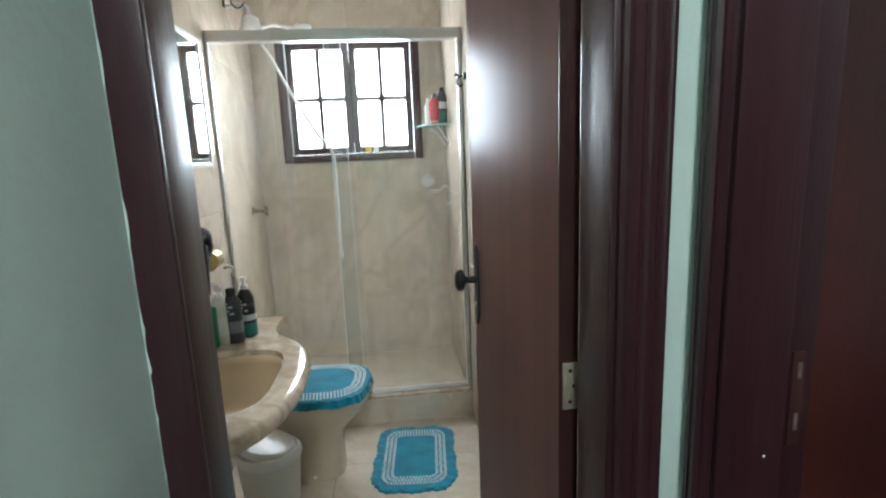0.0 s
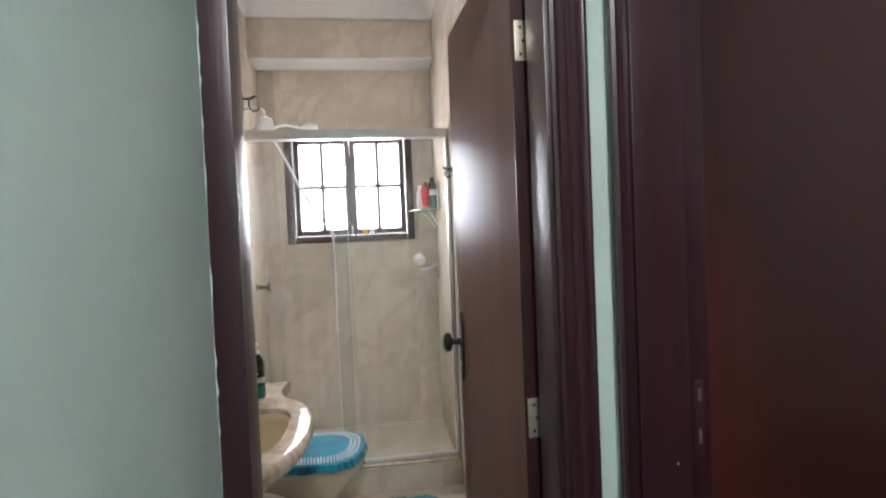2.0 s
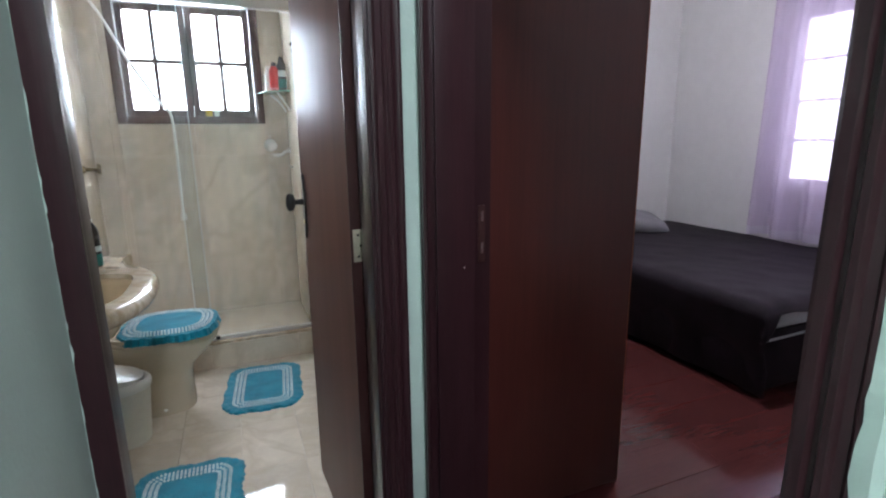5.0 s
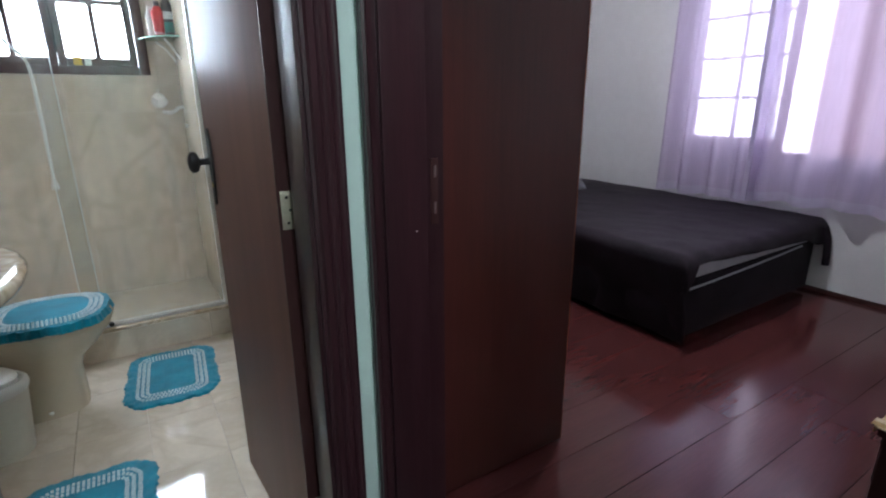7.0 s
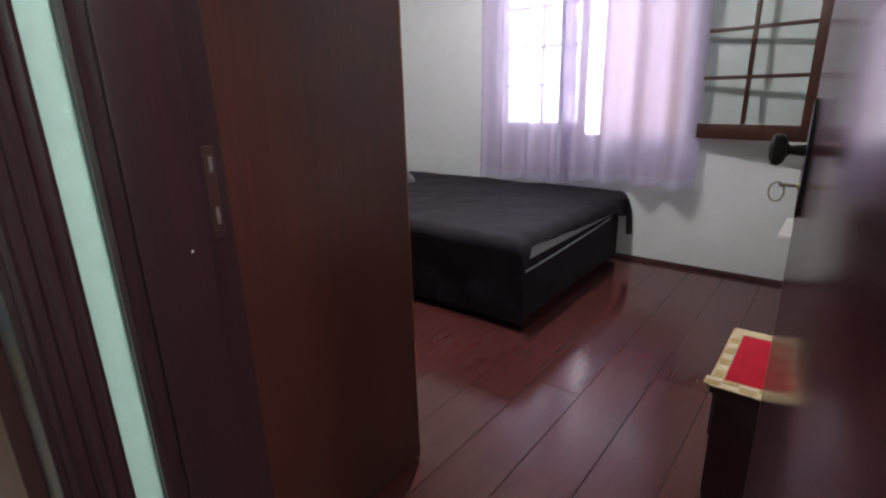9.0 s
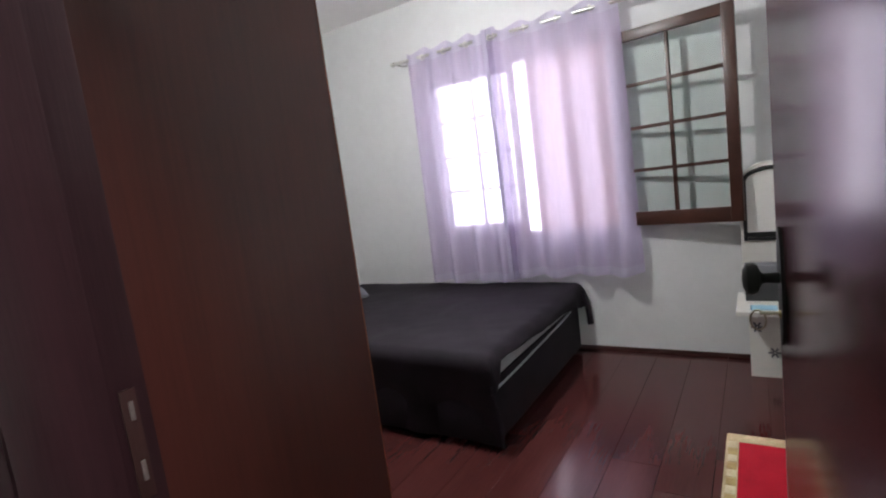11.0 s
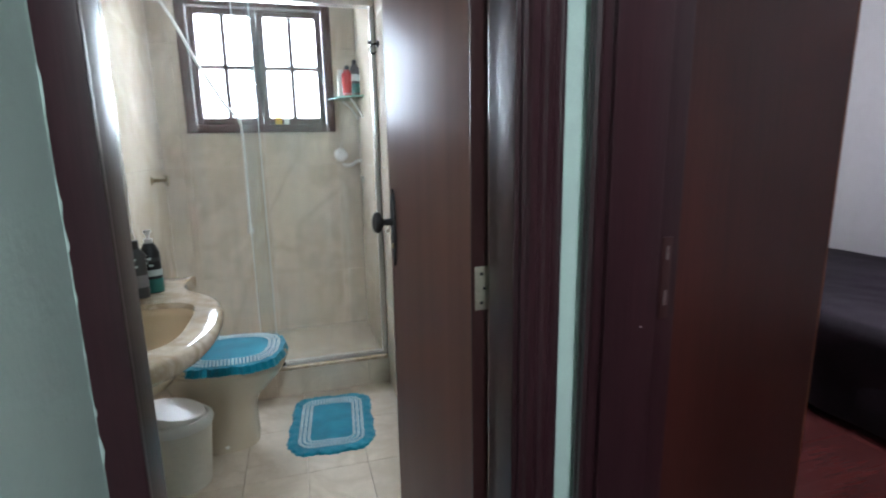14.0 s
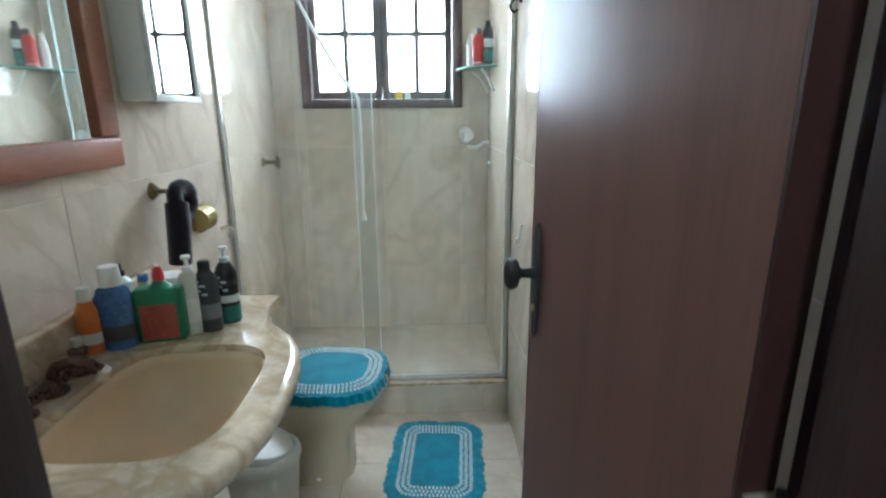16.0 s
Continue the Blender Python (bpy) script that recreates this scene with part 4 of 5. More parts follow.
def slab_with_hole(z0, z1, lip):
    """Slab with the basin cut out and a full bullnose along its outer edge."""
    outer = [(BX0 + 0.001, 1.945)] + counter_edge() + [(BX0 + 0.001, 0.795)]
    fine = [p for p, _ in along([Vector(p) for p in outer], 160)]
    ring = [Vector(p) for p in basin_ring(0.0, 80)]
    centre = Vector((-0.505, 1.365))
    bm = bmesh.new()
    mid_ = []
    for p in fine:
        d = (centre - p).normalized()
        mid_.append((p, d))
    def loop(inset, z):
        return [bm.verts.new((*(p + d * inset), z)) for p, d in mid_]
    half_ = (z1 - z0) / 2
    rows_ = [loop(lip * (1 - math.cos(radians(a))), z0 + half_ + half_ * math.sin(radians(a))) for a in range(-90, 91, 18)]
    for a, b in zip(rows_, rows_[1:]):
        for i in range(len(a)):
            j = (i + 1) % len(a)
            bm.faces.new((a[i], a[j], b[j], b[i]))
    hole_top = [bm.verts.new((*p, z1)) for p in ring]
    hole_low = [bm.verts.new((*p, z0)) for p in ring]
    edges = []
    for lp in (rows_[-1], hole_top):
        edges += [bm.edges.get((lp[i], lp[(i + 1) % len(lp)])) or bm.edges.new((lp[i], lp[(i + 1) % len(lp)])) for i in range(len(lp))]
    bmesh.ops.triangle_fill(bm, use_beauty=True, edges=edges)
    edges = []
    for lp in (rows_[0], hole_low):
        edges += [bm.edges.get((lp[i], lp[(i + 1) % len(lp)])) or bm.edges.new((lp[i], lp[(i + 1) % len(lp)])) for i in range(len(lp))]
    bmesh.ops.triangle_fill(bm, use_beauty=True, edges=edges)
    for i in range(len(ring)):
        j = (i + 1) % len(ring)
        bm.faces.new((hole_top[i], hole_top[j], hole_low[j], hole_low[i]))
    return bm


part("slab", slab_with_hole(0.805, 0.855, 0.025), MARBLE, counter)
bowl = bmesh.new()
rings_ = []
for g_, z in ((-0.0008, 0.838), (-0.003, 0.815), (-0.006, 0.795), (-0.013, 0.765), (-0.035, 0.725), (-0.075, 0.700), (-0.120, 0.690)):
    rings_.append([bowl.verts.new((x, y, z)) for x, y in basin_ring(g_)])
for a, b in zip(rings_, rings_[1:]):
    for i in range(len(a)):
        j = (i + 1) % len(a)
        bowl.faces.new((a[i], a[j], b[j], b[i]))
bowl.faces.new(rings_[-1])
basin_ = part("basin", bowl, BASIN, counter, "tan porcelain basin")
m_ = basin_.modifiers.new("thickness", "SOLIDIFY")
m_.thickness, m_.offset = 0.006, -1
part("drain", lathe([(0, 0.003), (0.016, 0.003), (0.021, 0.0), (0, 0)], (-0.53, 1.365, 0.6915), 18), CHROME, basin_)
part("backsplash", boxes((BX0 + 0.001, BX0 + 0.030, 0.80, 1.945, 0.8555, 0.955), bevel=0.010, seg=4), MARBLE, counter, "brown-cream marble upstand")
trap = thing("basin_trap", (-0.56, 1.40, 0.45), "white plastic drain trap under the basin", "pipe")
part("pipe", tube([(-0.53, 1.365, 0.675), (-0.53, 1.365, 0.52), (-0.55, 1.365, 0.44), (-0.62, 1.37, 0.42), (-0.68, 1.38, 0.46), (-0.72, 1.38, 0.50), (BX0, 1.38, 0.50)], 0.019, 12), WHITE_PLASTIC, trap)
part("nut", lathe([(0.021, -0.018), (0.028, -0.014), (0.028, 0.014), (0.021, 0.018)], (-0.53, 1.365, 0.58), 8), WHITE_PLASTIC, trap)

MX, MY = -0.722, 1.372
mixer = thing("basin_tap", (MX, MY, 0.855), "dark copper basin mixer with polished tips", "tap")
part("bridge", tube([(MX, MY - 0.085, 0.880), (MX, MY - 0.04, 0.874), (MX, MY, 0.880), (MX, MY + 0.04, 0.874), (MX, MY + 0.085, 0.880)], 0.014, 12), DARK_COPPER, mixer)
for dy in (-0.085, 0.0, 0.085):
    part("flange", lathe([(0.027, 0.0), (0.026, 0.006), (0.018, 0.012), (0.016, 0.030), (0, 0.030)], (MX, MY + dy, 0.8555), 18), DARK_COPPER, mixer)
spout = part("spout", tube([(MX, MY, 0.880), (MX + 0.012, MY, 0.908), (MX + 0.040, MY + 0.004, 0.920), (MX + 0.070, MY + 0.010, 0.912), (MX + 0.088, MY + 0.014, 0.895)], 0.013, 12), DARK_COPPER, mixer)
part("nozzle", lathe([(0.0, 0.010), (0.014, 0.010), (0.015, -0.012), (0.009, -0.012)], (MX + 0.090, MY + 0.015, 0.890), 14, turn=(0, 25, 0)), CHROME, spout)
for dy in (-0.085, 0.085):
    hd = part("handle", lathe([(0.011, 0), (0.018, 0.012), (0.019, 0.024), (0.010, 0.030), (0, 0.031)], (MX, MY + dy, 0.886), 8), DARK_COPPER, mixer)
    part("tip", lathe([(0, 0.024), (0.010, 0.020), (0.012, 0.011), (0.008, 0.0)], (MX, MY + dy, 0.914), 14), CHROME, hd, "polished steel tip")

G2 = "toiletries on the vanity"
bottle("pump_bottle", (-0.503, 1.730, 0.855), "black pump bottle with a teal base and white print", [(0, 0), (0.027, 0), (0.029, 0.006), (0.029, 0.135), (0.020, 0.155), (0.013, 0.165)], BLACK, (1, 0.9), PUMP, WHITE_PLASTIC, [(0.0297, 0.004, 0.048, TEAL), (0.0297, 0.058, 0.078, CROCHET_WHITE), (0.0297, 0.105, 0.118, CHARCOAL)], G2)
bottle("lotion_bottle", (-0.531, 1.672, 0.855), "charcoal lotion bottle with grey label", [(0, 0), (0.028, 0), (0.030, 0.006), (0.030, 0.138), (0.016, 0.158)], CHARCOAL, (1, 0.75), FLIP, BLACK, [(0.0306, 0.035, 0.075, PILLOW)], G2)
bottle("white_pump_bottle", (-0.568, 1.662, 0.855), "cream bottle with a white pump", [(0, 0), (0.026, 0), (0.028, 0.006), (0.028, 0.125), (0.020, 0.145), (0.013, 0.152)], CREAM_PLASTIC, (1, 0.8), PUMP, WHITE_PLASTIC, [(0.0286, 0.03, 0.09, WHITE_PLASTIC)], G2, tall=1.06)
for (bx_, by_, bz_), rad, mat in (((-0.503, 1.730, 0.965), 0.0305, CROCHET_WHITE), ((-0.531, 1.672, 0.975), 0.0312, CROCHET_WHITE)):
    owner = [o for o in bpy.data.objects if o.parent is None and (o.location - Vector((bx_, by_, 0.855))).length < 0.002][0]
    bars = bmesh.new()
    for k, (a, w, dz) in enumerate(((-112, 26, 0.018), (-88, 30, 0.006), (-104, 20, -0.006), (-80, 24, -0.016))):
        ring_ = []
        for j in range(7):
            th = radians(a + w * (j / 6 - 0.5))
            ring_.append([bars.verts.new((rad * q * math.cos(th), rad * q * 0.9 * math.sin(th), bz_ - 0.855 + dz + h_)) for q, h_ in ((1.0, -0.003), (1.012, -0.003), (1.012, 0.003), (1.0, 0.003))])
        for p_, q_ in zip(ring_, ring_[1:]):
            for i in range(4):
                bars.faces.new((p_[i], p_[(i + 1) % 4], q_[(i + 1) % 4], q_[i]))
    part("printed_bars", bars, mat, owner, "white printed bars", True)
pack = thing("mouthwash_jug", (-0.624, 1.622, 0.855), "green flat bottle with a red label and red cap", "bottle", G2, turn=(0, 0, 12))
pb = part("body", prism(round_rect(0.112, 0.052, 0.014, 4), 0, 0.135, 0.010), GREEN_PACK, pack, "", True)
part("printed_label", boxes((-0.040, 0.040, -0.0265, -0.0252, 0.010, 0.098), bevel=0.0005), RED_LABEL, pb, "red printed label", True)
part("shoulder", lathe([(0.028, 0.0), (0.016, 0.012), (0.012, 0.018)], (0.005, 0, 0.135), 16), GREEN_PACK, pack, "", True)
part("cap", lathe([(0.013, 0), (0.013, 0.014), (0.007, 0.034), (0, 0.036)], (0.005, 0, 0.153), 16), RED, pack, "red spout cap", True)
bottle("mouthwash_bottle", (-0.712, 1.588, 0.855), "blue mouthwash bottle with a white cap", [(0, 0), (0.040, 0), (0.043, 0.01), (0.043, 0.098), (0.034, 0.120), (0.020, 0.128)], BLUE, (1, 0.8), [(0.024, 0), (0.025, 0.004), (0.022, 0.046), (0, 0.048)], WHITE_PLASTIC, [(0.0437, 0.02, 0.05, CHARCOAL)], G2, tall=1.2)
bottle("soap_bottle", (-0.755, 1.700, 0.855), "clear bottle with a black spray top", [(0, 0), (0.024, 0), (0.025, 0.01), (0.025, 0.125), (0.010, 0.14)], GLASS_EDGE, (1, 1), [(0.011, 0), (0.011, 0.014), (0.005, 0.016), (0.006, 0.032), (0, 0.034)], BLACK, [(0.0256, 0.03, 0.10, WHITE_PLASTIC)], G2)
bottle("orange_bottle", (-0.756, 1.555, 0.855), "orange bottle with a clear cap", [(0, 0), (0.024, 0), (0.026, 0.008), (0.026, 0.078), (0.014, 0.098)], ORANGE, (1, 0.8), [(0.014, 0), (0.014, 0.03), (0, 0.032)], CREAM_PLASTIC, [(0.0266, 0.02, 0.04, WHITE_PLASTIC)], G2, tall=1.3)
bottle("pink_jar", (-0.665, 1.765, 0.855), "pink and white jar behind the bottles", [(0, 0), (0.036, 0), (0.038, 0.006), (0.038, 0.085), (0.034, 0.095)], PINK, (1, 1), [(0.039, 0), (0.040, 0.004), (0.039, 0.026), (0, 0.030)], WHITE_PLASTIC, [], G2)
bottle("silver_tube", (-0.700, 1.700, 0.855), "pale blue and silver tube standing upright", [(0, 0), (0.016, 0), (0.017, 0.03), (0.019, 0.09), (0.013, 0.125)], PALE_STEEL, (1, 0.7), [(0.013, 0), (0.012, 0.018), (0, 0.019)], BLUE, [(0.0186, 0.05, 0.075, WHITE_PLASTIC)], G2)

# ---- bathroom: left wall ----
mirror = thing("wall_mirror", (BX0, 1.42, 1.25), "large wall mirror in an orange mahogany frame", "mirror")
MY0, MY1, MZ0, MZ1 = 0.96, 1.858, 1.260, 2.02
part("rail", boxes((BX0 + 0.001, BX0 + 0.028, MY0, MY1, MZ0, MZ0 + 0.076), bevel=0.008, seg=3), MIRROR_WOOD, mirror)
part("rail", boxes((BX0 + 0.001, BX0 + 0.028, MY0, MY1, MZ1 - 0.085, MZ1), bevel=0.008, seg=3), MIRROR_WOOD, mirror)
part("stile", boxes((BX0 + 0.001, BX0 + 0.0275, MY1 - 0.085, MY1, MZ0 + 0.0765, MZ1 - 0.0855), bevel=0.008, seg=3), MIRROR_WOOD, mirror)
part("stile", boxes((BX0 + 0.001, BX0 + 0.0275, MY0, MY0 + 0.085, MZ0 + 0.0765, MZ1 - 0.0855), bevel=0.008, seg=3), MIRROR_WOOD, mirror)
part("mirror_glass", boxes((BX0 + 0.004, BX0 + 0.012, MY0 + 0.075, MY1 - 0.075, MZ0 + 0.075, MZ1 - 0.075)), MIRROR, mirror)

cabinet = thing("mirror_cabinet", (BX0, 2.07, 1.43), "shallow white bathroom cabinet with a mirrored door", "cabinet")
CX1 = BX0 + 0.085
part("body", boxes((BX0 + 0.001, CX1, 1.93, 2.225, 1.430, 1.93), bevel=0.006, seg=3), WHITE_PLASTIC, cabinet)
cd = part("door", boxes((CX1 + 0.001, CX1 + 0.014, 1.928, 1.945, 1.428, 1.932), (CX1 + 0.001, CX1 + 0.014, 2.208, 2.227, 1.428, 1.932), (CX1 + 0.001, CX1 + 0.014, 1.945, 2.208, 1.428, 1.448), (CX1 + 0.001, CX1 + 0.014, 1.945, 2.208, 1.912, 1.932), bevel=0.003), WHITE_PLASTIC, cabinet)
part("mirror_glass", boxes((CX1 + 0.002, CX1 + 0.009, 1.943, 2.210, 1.446, 1.914)), MIRROR, cd)

peg = thing("towel_hook", (BX0, 2.02, 1.165), "antique brass wall hook holding a black hair band", "hook")
part("rose", lathe([(0, 0.020), (0.014, 0.018), (0.020, 0.010), (0.028, 0.0), (0, 0)], (BX0, 2.02, 1.165), 20, turn=(0, 90, 0)), ANTIQUE, peg)
part("post", lathe([(0.008, 0), (0.007, 0.04), (0.013, 0.048), (0.014, 0.058), (0, 0.066)], (BX0 + 0.015, 2.02, 1.165), 14, turn=(0, 90, 0)), ANTIQUE, peg)
scrunchie = thing("hair_band", (BX0 + 0.07, 2.03, 1.08), "black plush hair band hanging from a brass hook", "hair band")
part("ring", tube([(BX0 + 0.075 + 0.004 * math.sin(a), 2.047 + 0.050 * math.cos(a * math.pi / 7), 1.128 + 0.048 * math.sin(a * math.pi / 7)) for a in range(15)], 0.023, 12), SCRUNCH, scrunchie)
part("tail", tube([(BX0 + 0.075, 2.005, 1.13), (BX0 + 0.080, 1.99, 1.08), (BX0 + 0.078, 1.985, 1.02), (BX0 + 0.072, 1.985, 0.945)], 0.034, 12), SCRUNCH, scrunchie)
roll = thing("paper_holder", (BX0, 2.30, 1.03), "brass toilet paper holder with a curved cover", "paper holder")
bm = bmesh.new()
arc = [(0.012 + 0.045 * math.sin(a * math.pi / 10), 0.030 * math.cos(a * math.pi / 10) * 1.5) for a in range(11)]
low = [bm.verts.new((BX0 + u, 2.265, 1.02 + v)) for u, v in arc]
high = [bm.verts.new((BX0 + u, 2.345, 1.02 + v)) for u, v in arc]
for i in range(10):
    bm.faces.new((low[i], low[i + 1], high[i + 1], high[i]))
bm.faces.new(low)
bm.faces.new(high[::-1])
part("cover", bm, BRASS, roll, "polished brass cover")
part("back_plate", boxes((BX0 + 0.001, BX0 + 0.013, 2.25, 2.35, 0.985, 1.08), bevel=0.003), BRASS, roll)
clip = thing("wall_clip", (BX0, 2.50, 0.93), "small cream plastic wall clip", "clip")
part("clip_body", tube([(BX0, 2.50, 0.94), (BX0 + 0.03, 2.50, 0.945), (BX0 + 0.045, 2.50, 0.93), (BX0 + 0.035, 2.50, 0.90)], 0.009, 8), CREAM_PLASTIC, clip)
clip2 = thing("wall_clip", (BX1, 2.33, 0.93), "small clear wall clip on the tiles", "clip")
part("clip_body", tube([(BX1, 2.33, 0.97), (BX1 - 0.010, 2.33, 0.965), (BX1 - 0.012, 2.33, 0.92), (BX1 - 0.022, 2.33, 0.905), (BX1 - 0.026, 2.33, 0.92)], 0.005, 8), WHITE_PLASTIC, clip2)

# ---- bathroom: floor ----
TY = 2.222
toilet = thing("toilet", (-0.45, TY, 0), "cream porcelain toilet with a turquoise lid cover", "toilet")


def oval(cx, cy, front, back, half_w, n=40, power=0.85):
    """Egg outline that points to +x."""
    pts = []
    for k in range(n):
        a = 2 * math.pi * k / n
        c, s_ = math.cos(a), math.sin(a)
        pts.append((cx + (front if c > 0 else back) * math.copysign(abs(c) ** (1.0 if c > 0 else power), c), cy + half_w * math.copysign(abs(s_) ** power, s_)))
    return pts


def stack(layers):
    bm = bmesh.new()
    rows_ = [[bm.verts.new((x, y, z)) for x, y in pts] for pts, z in layers]
    for a, b in zip(rows_, rows_[1:]):
        for i in range(len(a)):
            j = (i + 1) % len(a)
            bm.faces.new((a[i], a[j], b[j], b[i]))
    bm.faces.new(rows_[0][::-1])
    bm.faces.new(rows_[-1])
    return bm


part("bowl", stack([(oval(-0.40, TY, 0.128, 0.19, 0.112, power=0.7), 0.0), (oval(-0.40, TY, 0.130, 0.19, 0.114, power=0.7), 0.015), (oval(-0.40, TY, 0.128, 0.19, 0.112, power=0.7), 0.10), (oval(-0.40, TY, 0.132, 0.19, 0.114, power=0.72), 0.19),
                    (oval(-0.40, TY, 0.150, 0.20, 0.126, power=0.75), 0.235), (oval(-0.40, TY, 0.205, 0.22, 0.152), 0.285), (oval(-0.40, TY, 0.255, 0.24, 0.174), 0.34), (oval(-0.40, TY, 0.270, 0.24, 0.184), 0.37), (oval(-0.40, TY, 0.272, 0.24, 0.184), 0.385)]), PORCELAIN, toilet)
part("seat", stack([(oval(-0.40, TY, 0.276, 0.22, 0.188), 0.386), (oval(-0.40, TY, 0.280, 0.22, 0.192), 0.392), (oval(-0.40, TY, 0.280, 0.22, 0.192), 0.400), (oval(-0.40, TY, 0.276, 0.22, 0.188), 0.406)]), PORCELAIN, toilet)
part("lid", stack([(oval(-0.40, TY, 0.272, 0.22, 0.186), 0.407), (oval(-0.40, TY, 0.276, 0.22, 0.190), 0.412), (oval(-0.40, TY, 0.268, 0.22, 0.182), 0.424)]), PORCELAIN, toilet)
for s_ in (-1, 1):
    part("hinge", lathe([(0.018, 0), (0.018, 0.018), (0.012, 0.024), (0, 0.025)], (-0.645, TY + s_ * 0.075, 0.385), 14), YELLOW if s_ < 0 else PORCELAIN, toilet)
part("bolt", lathe([(0.012, 0), (0.010, 0.010), (0, 0.013)], (-0.40, TY - 0.104, 0.03), 10, turn=(60, 0, 0)), WHITE_PLASTIC, toilet)


def crochet(name, at, turn, outline_fn, label, dome=0.0, skirt=0.0, thick=0.010, bands=(0.050, 0.070, 0.090), category="rug"):
    """A crocheted mat: ruffled turquoise field with three ladders of white stitches; outline_fn(inset) gives the closed outline."""
    mat_ = thing(name, at, label, category, "turquoise crochet set", turn=(0, 0, turn))
    base = [Vector(p) for p in outline_fn(0.0)]
    fine = along(base, 150)
    bm = bmesh.new()
    cx = sum((p for p, _ in fine), Vector((0, 0))) / len(fine)

    def height(d):
        return dome * (1 - math.exp(-d / 0.05))
    rows_ = []
    for inset, up in ((-0.002, 0.0), (0.0, 0.6), (0.008, 1.0), (0.02, 1.0), (0.05, 1.0), (0.09, 1.0), (0.14, 1.0)):
        row = []
        for i, (p, nrm) in enumerate(fine):
            ruffle = 0.0035 * math.sin(i * 1.9) + 0.004 * math.sin(i * 0.53) + 0.003 * math.sin(i * 0.21)
            fade = max(0.0, 1 - inset / 0.04)
            q = p - nrm * (min(inset, 0.02) - ruffle * fade)
            q = q.lerp(cx, max(0.0, inset - 0.02) / 0.20)
            z = thick * up + height(inset) + (0.003 * math.sin(i * 1.1) * fade if inset > 0 else 0)
            row.append(bm.verts.new((q.x, q.y, z - (skirt if inset <= 0.0 else 0))))
        rows_.append(row)
    for a, b in zip(rows_, rows_[1:]):
        for i in range(len(a)):
            j = (i + 1) % len(a)
            bm.faces.new((a[i], a[j], b[j], b[i]))
    bm.faces.new(rows_[0][::-1])
    bm.faces.new(rows_[-1])
    part("field", bm, TURQUOISE, mat_, "", True)
    for d in bands:
        ring = [Vector(p) for p in outline_fn(d)]
        length = sum((ring[(i + 1) % len(ring)] - ring[i]).length for i in range(len(ring)))
        n = int(length / 0.0146)
        bm = bmesh.new()
        for k, (p, nrm) in enumerate(along(ring, n)):
            t_ = Vector((-nrm.y, nrm.x))
            wob = 0.0012 * math.sin(k * 1.7)
            m = axes((p.x + nrm.x * wob, p.y + nrm.y * wob, thick + height(d) + 0.0012), (t_.x, t_.y, 0), (nrm.x, nrm.y, 0), (0, 0, 1))
            bmesh.ops.create_cube(bm, size=1.0, matrix=m @ Matrix.Diagonal((0.0084, 0.0140, 0.006, 1)))
        bmesh.ops.bevel(bm, geom=bm.edges[:], offset=0.0015, segments=1, affect="EDGES")
        part("white_stitches", bm, CROCHET_WHITE, mat_, "ladder of white crochet stitches", True)
    return mat_


def rug_outline(w, d):
    return lambda inset: round_rect(w - 2 * inset, d - 2 * inset, max(0.025, 0.098 - inset * 0.75), 8)


crochet("bath_rug", (0.058, 2.238, 0.0), -4.8, rug_outline(0.385, 0.530), "turquoise crochet bath rug with white stitched border", category="rug")
crochet("bath_rug", (-0.268, 1.380, 0.0), -3.0, rug_outline(0.40, 0.52), "turquoise crochet bath rug lying before the basin", category="rug")


def lid_outline(inset):
    pts = []
    for k in range(44):
        a = 2 * math.pi * k / 44
        c, q = math.cos(a), math.sin(a)
        pts.append(((0.218 - inset) * math.copysign(abs(c) ** 0.62, c), (0.208 - inset) * math.copysign(abs(q) ** 0.62, q) * (1 - 0.10 * max(c, 0))))
    return pts


crochet("toilet_lid_cover", (-0.345, TY, 0.4245), -4.0, lid_outline, "turquoise crochet toilet lid cover with white stitches", dome=0.012, skirt=0.020, bands=(0.032, 0.051, 0.070), category="lid cover")

bin_ = thing("waste_bin", (-0.545, 1.945, 0), "white plastic swing-lid waste bin beside the toilet", "bin")
part("body", lathe([(0, 0.0), (0.100, 0.0), (0.104, 0.006), (0.127, 0.275), (0, 0.275)], (-0.545, 1.945, 0), 36, (1.0, 0.86)), CREAM_PLASTIC, bin_)
lid_ = part("lid", lathe([(0.130, 0.258), (0.134, 0.272), (0.132, 0.286), (0.122, 0.297), (0.114, 0.297), (0.110, 0.286), (0, 0.286)], (-0.545, 1.945, 0), 36, (1.0, 0.86)), WHITE_PLASTIC, bin_)
# swing flap: a shallow disc tipped towards the wall
bm = lathe([(0.112, -0.020), (0.114, 0.0), (0.110, 0.010), (0.085, 0.016), (0, 0.019)], (0, 0, 0), 36, (1.0, 0.86))
placed(bm, pose(-0.550, 1.945, 0.318, 0, 13, 0))
part("flap", bm, WHITE_PLASTIC, lid_)

LX, LY = -0.31, 2.20
lampb = thing("ceiling_spots", (LX, LY, HB), "dark metal two-arm ceiling spot with a clear bulb", "ceiling lamp")
part("ceiling_rose", lathe([(0.0, 0.0), (0.055, 0.0), (0.057, -0.012), (0.03, -0.035), (0, -0.035)], (LX, LY, HB - 0.001), 20), BRONZE, lampb)
part("stem", tube([(LX, LY, HB - 0.03), (LX, LY, HB - 0.17)], 0.009, 8), BRONZE, lampb)
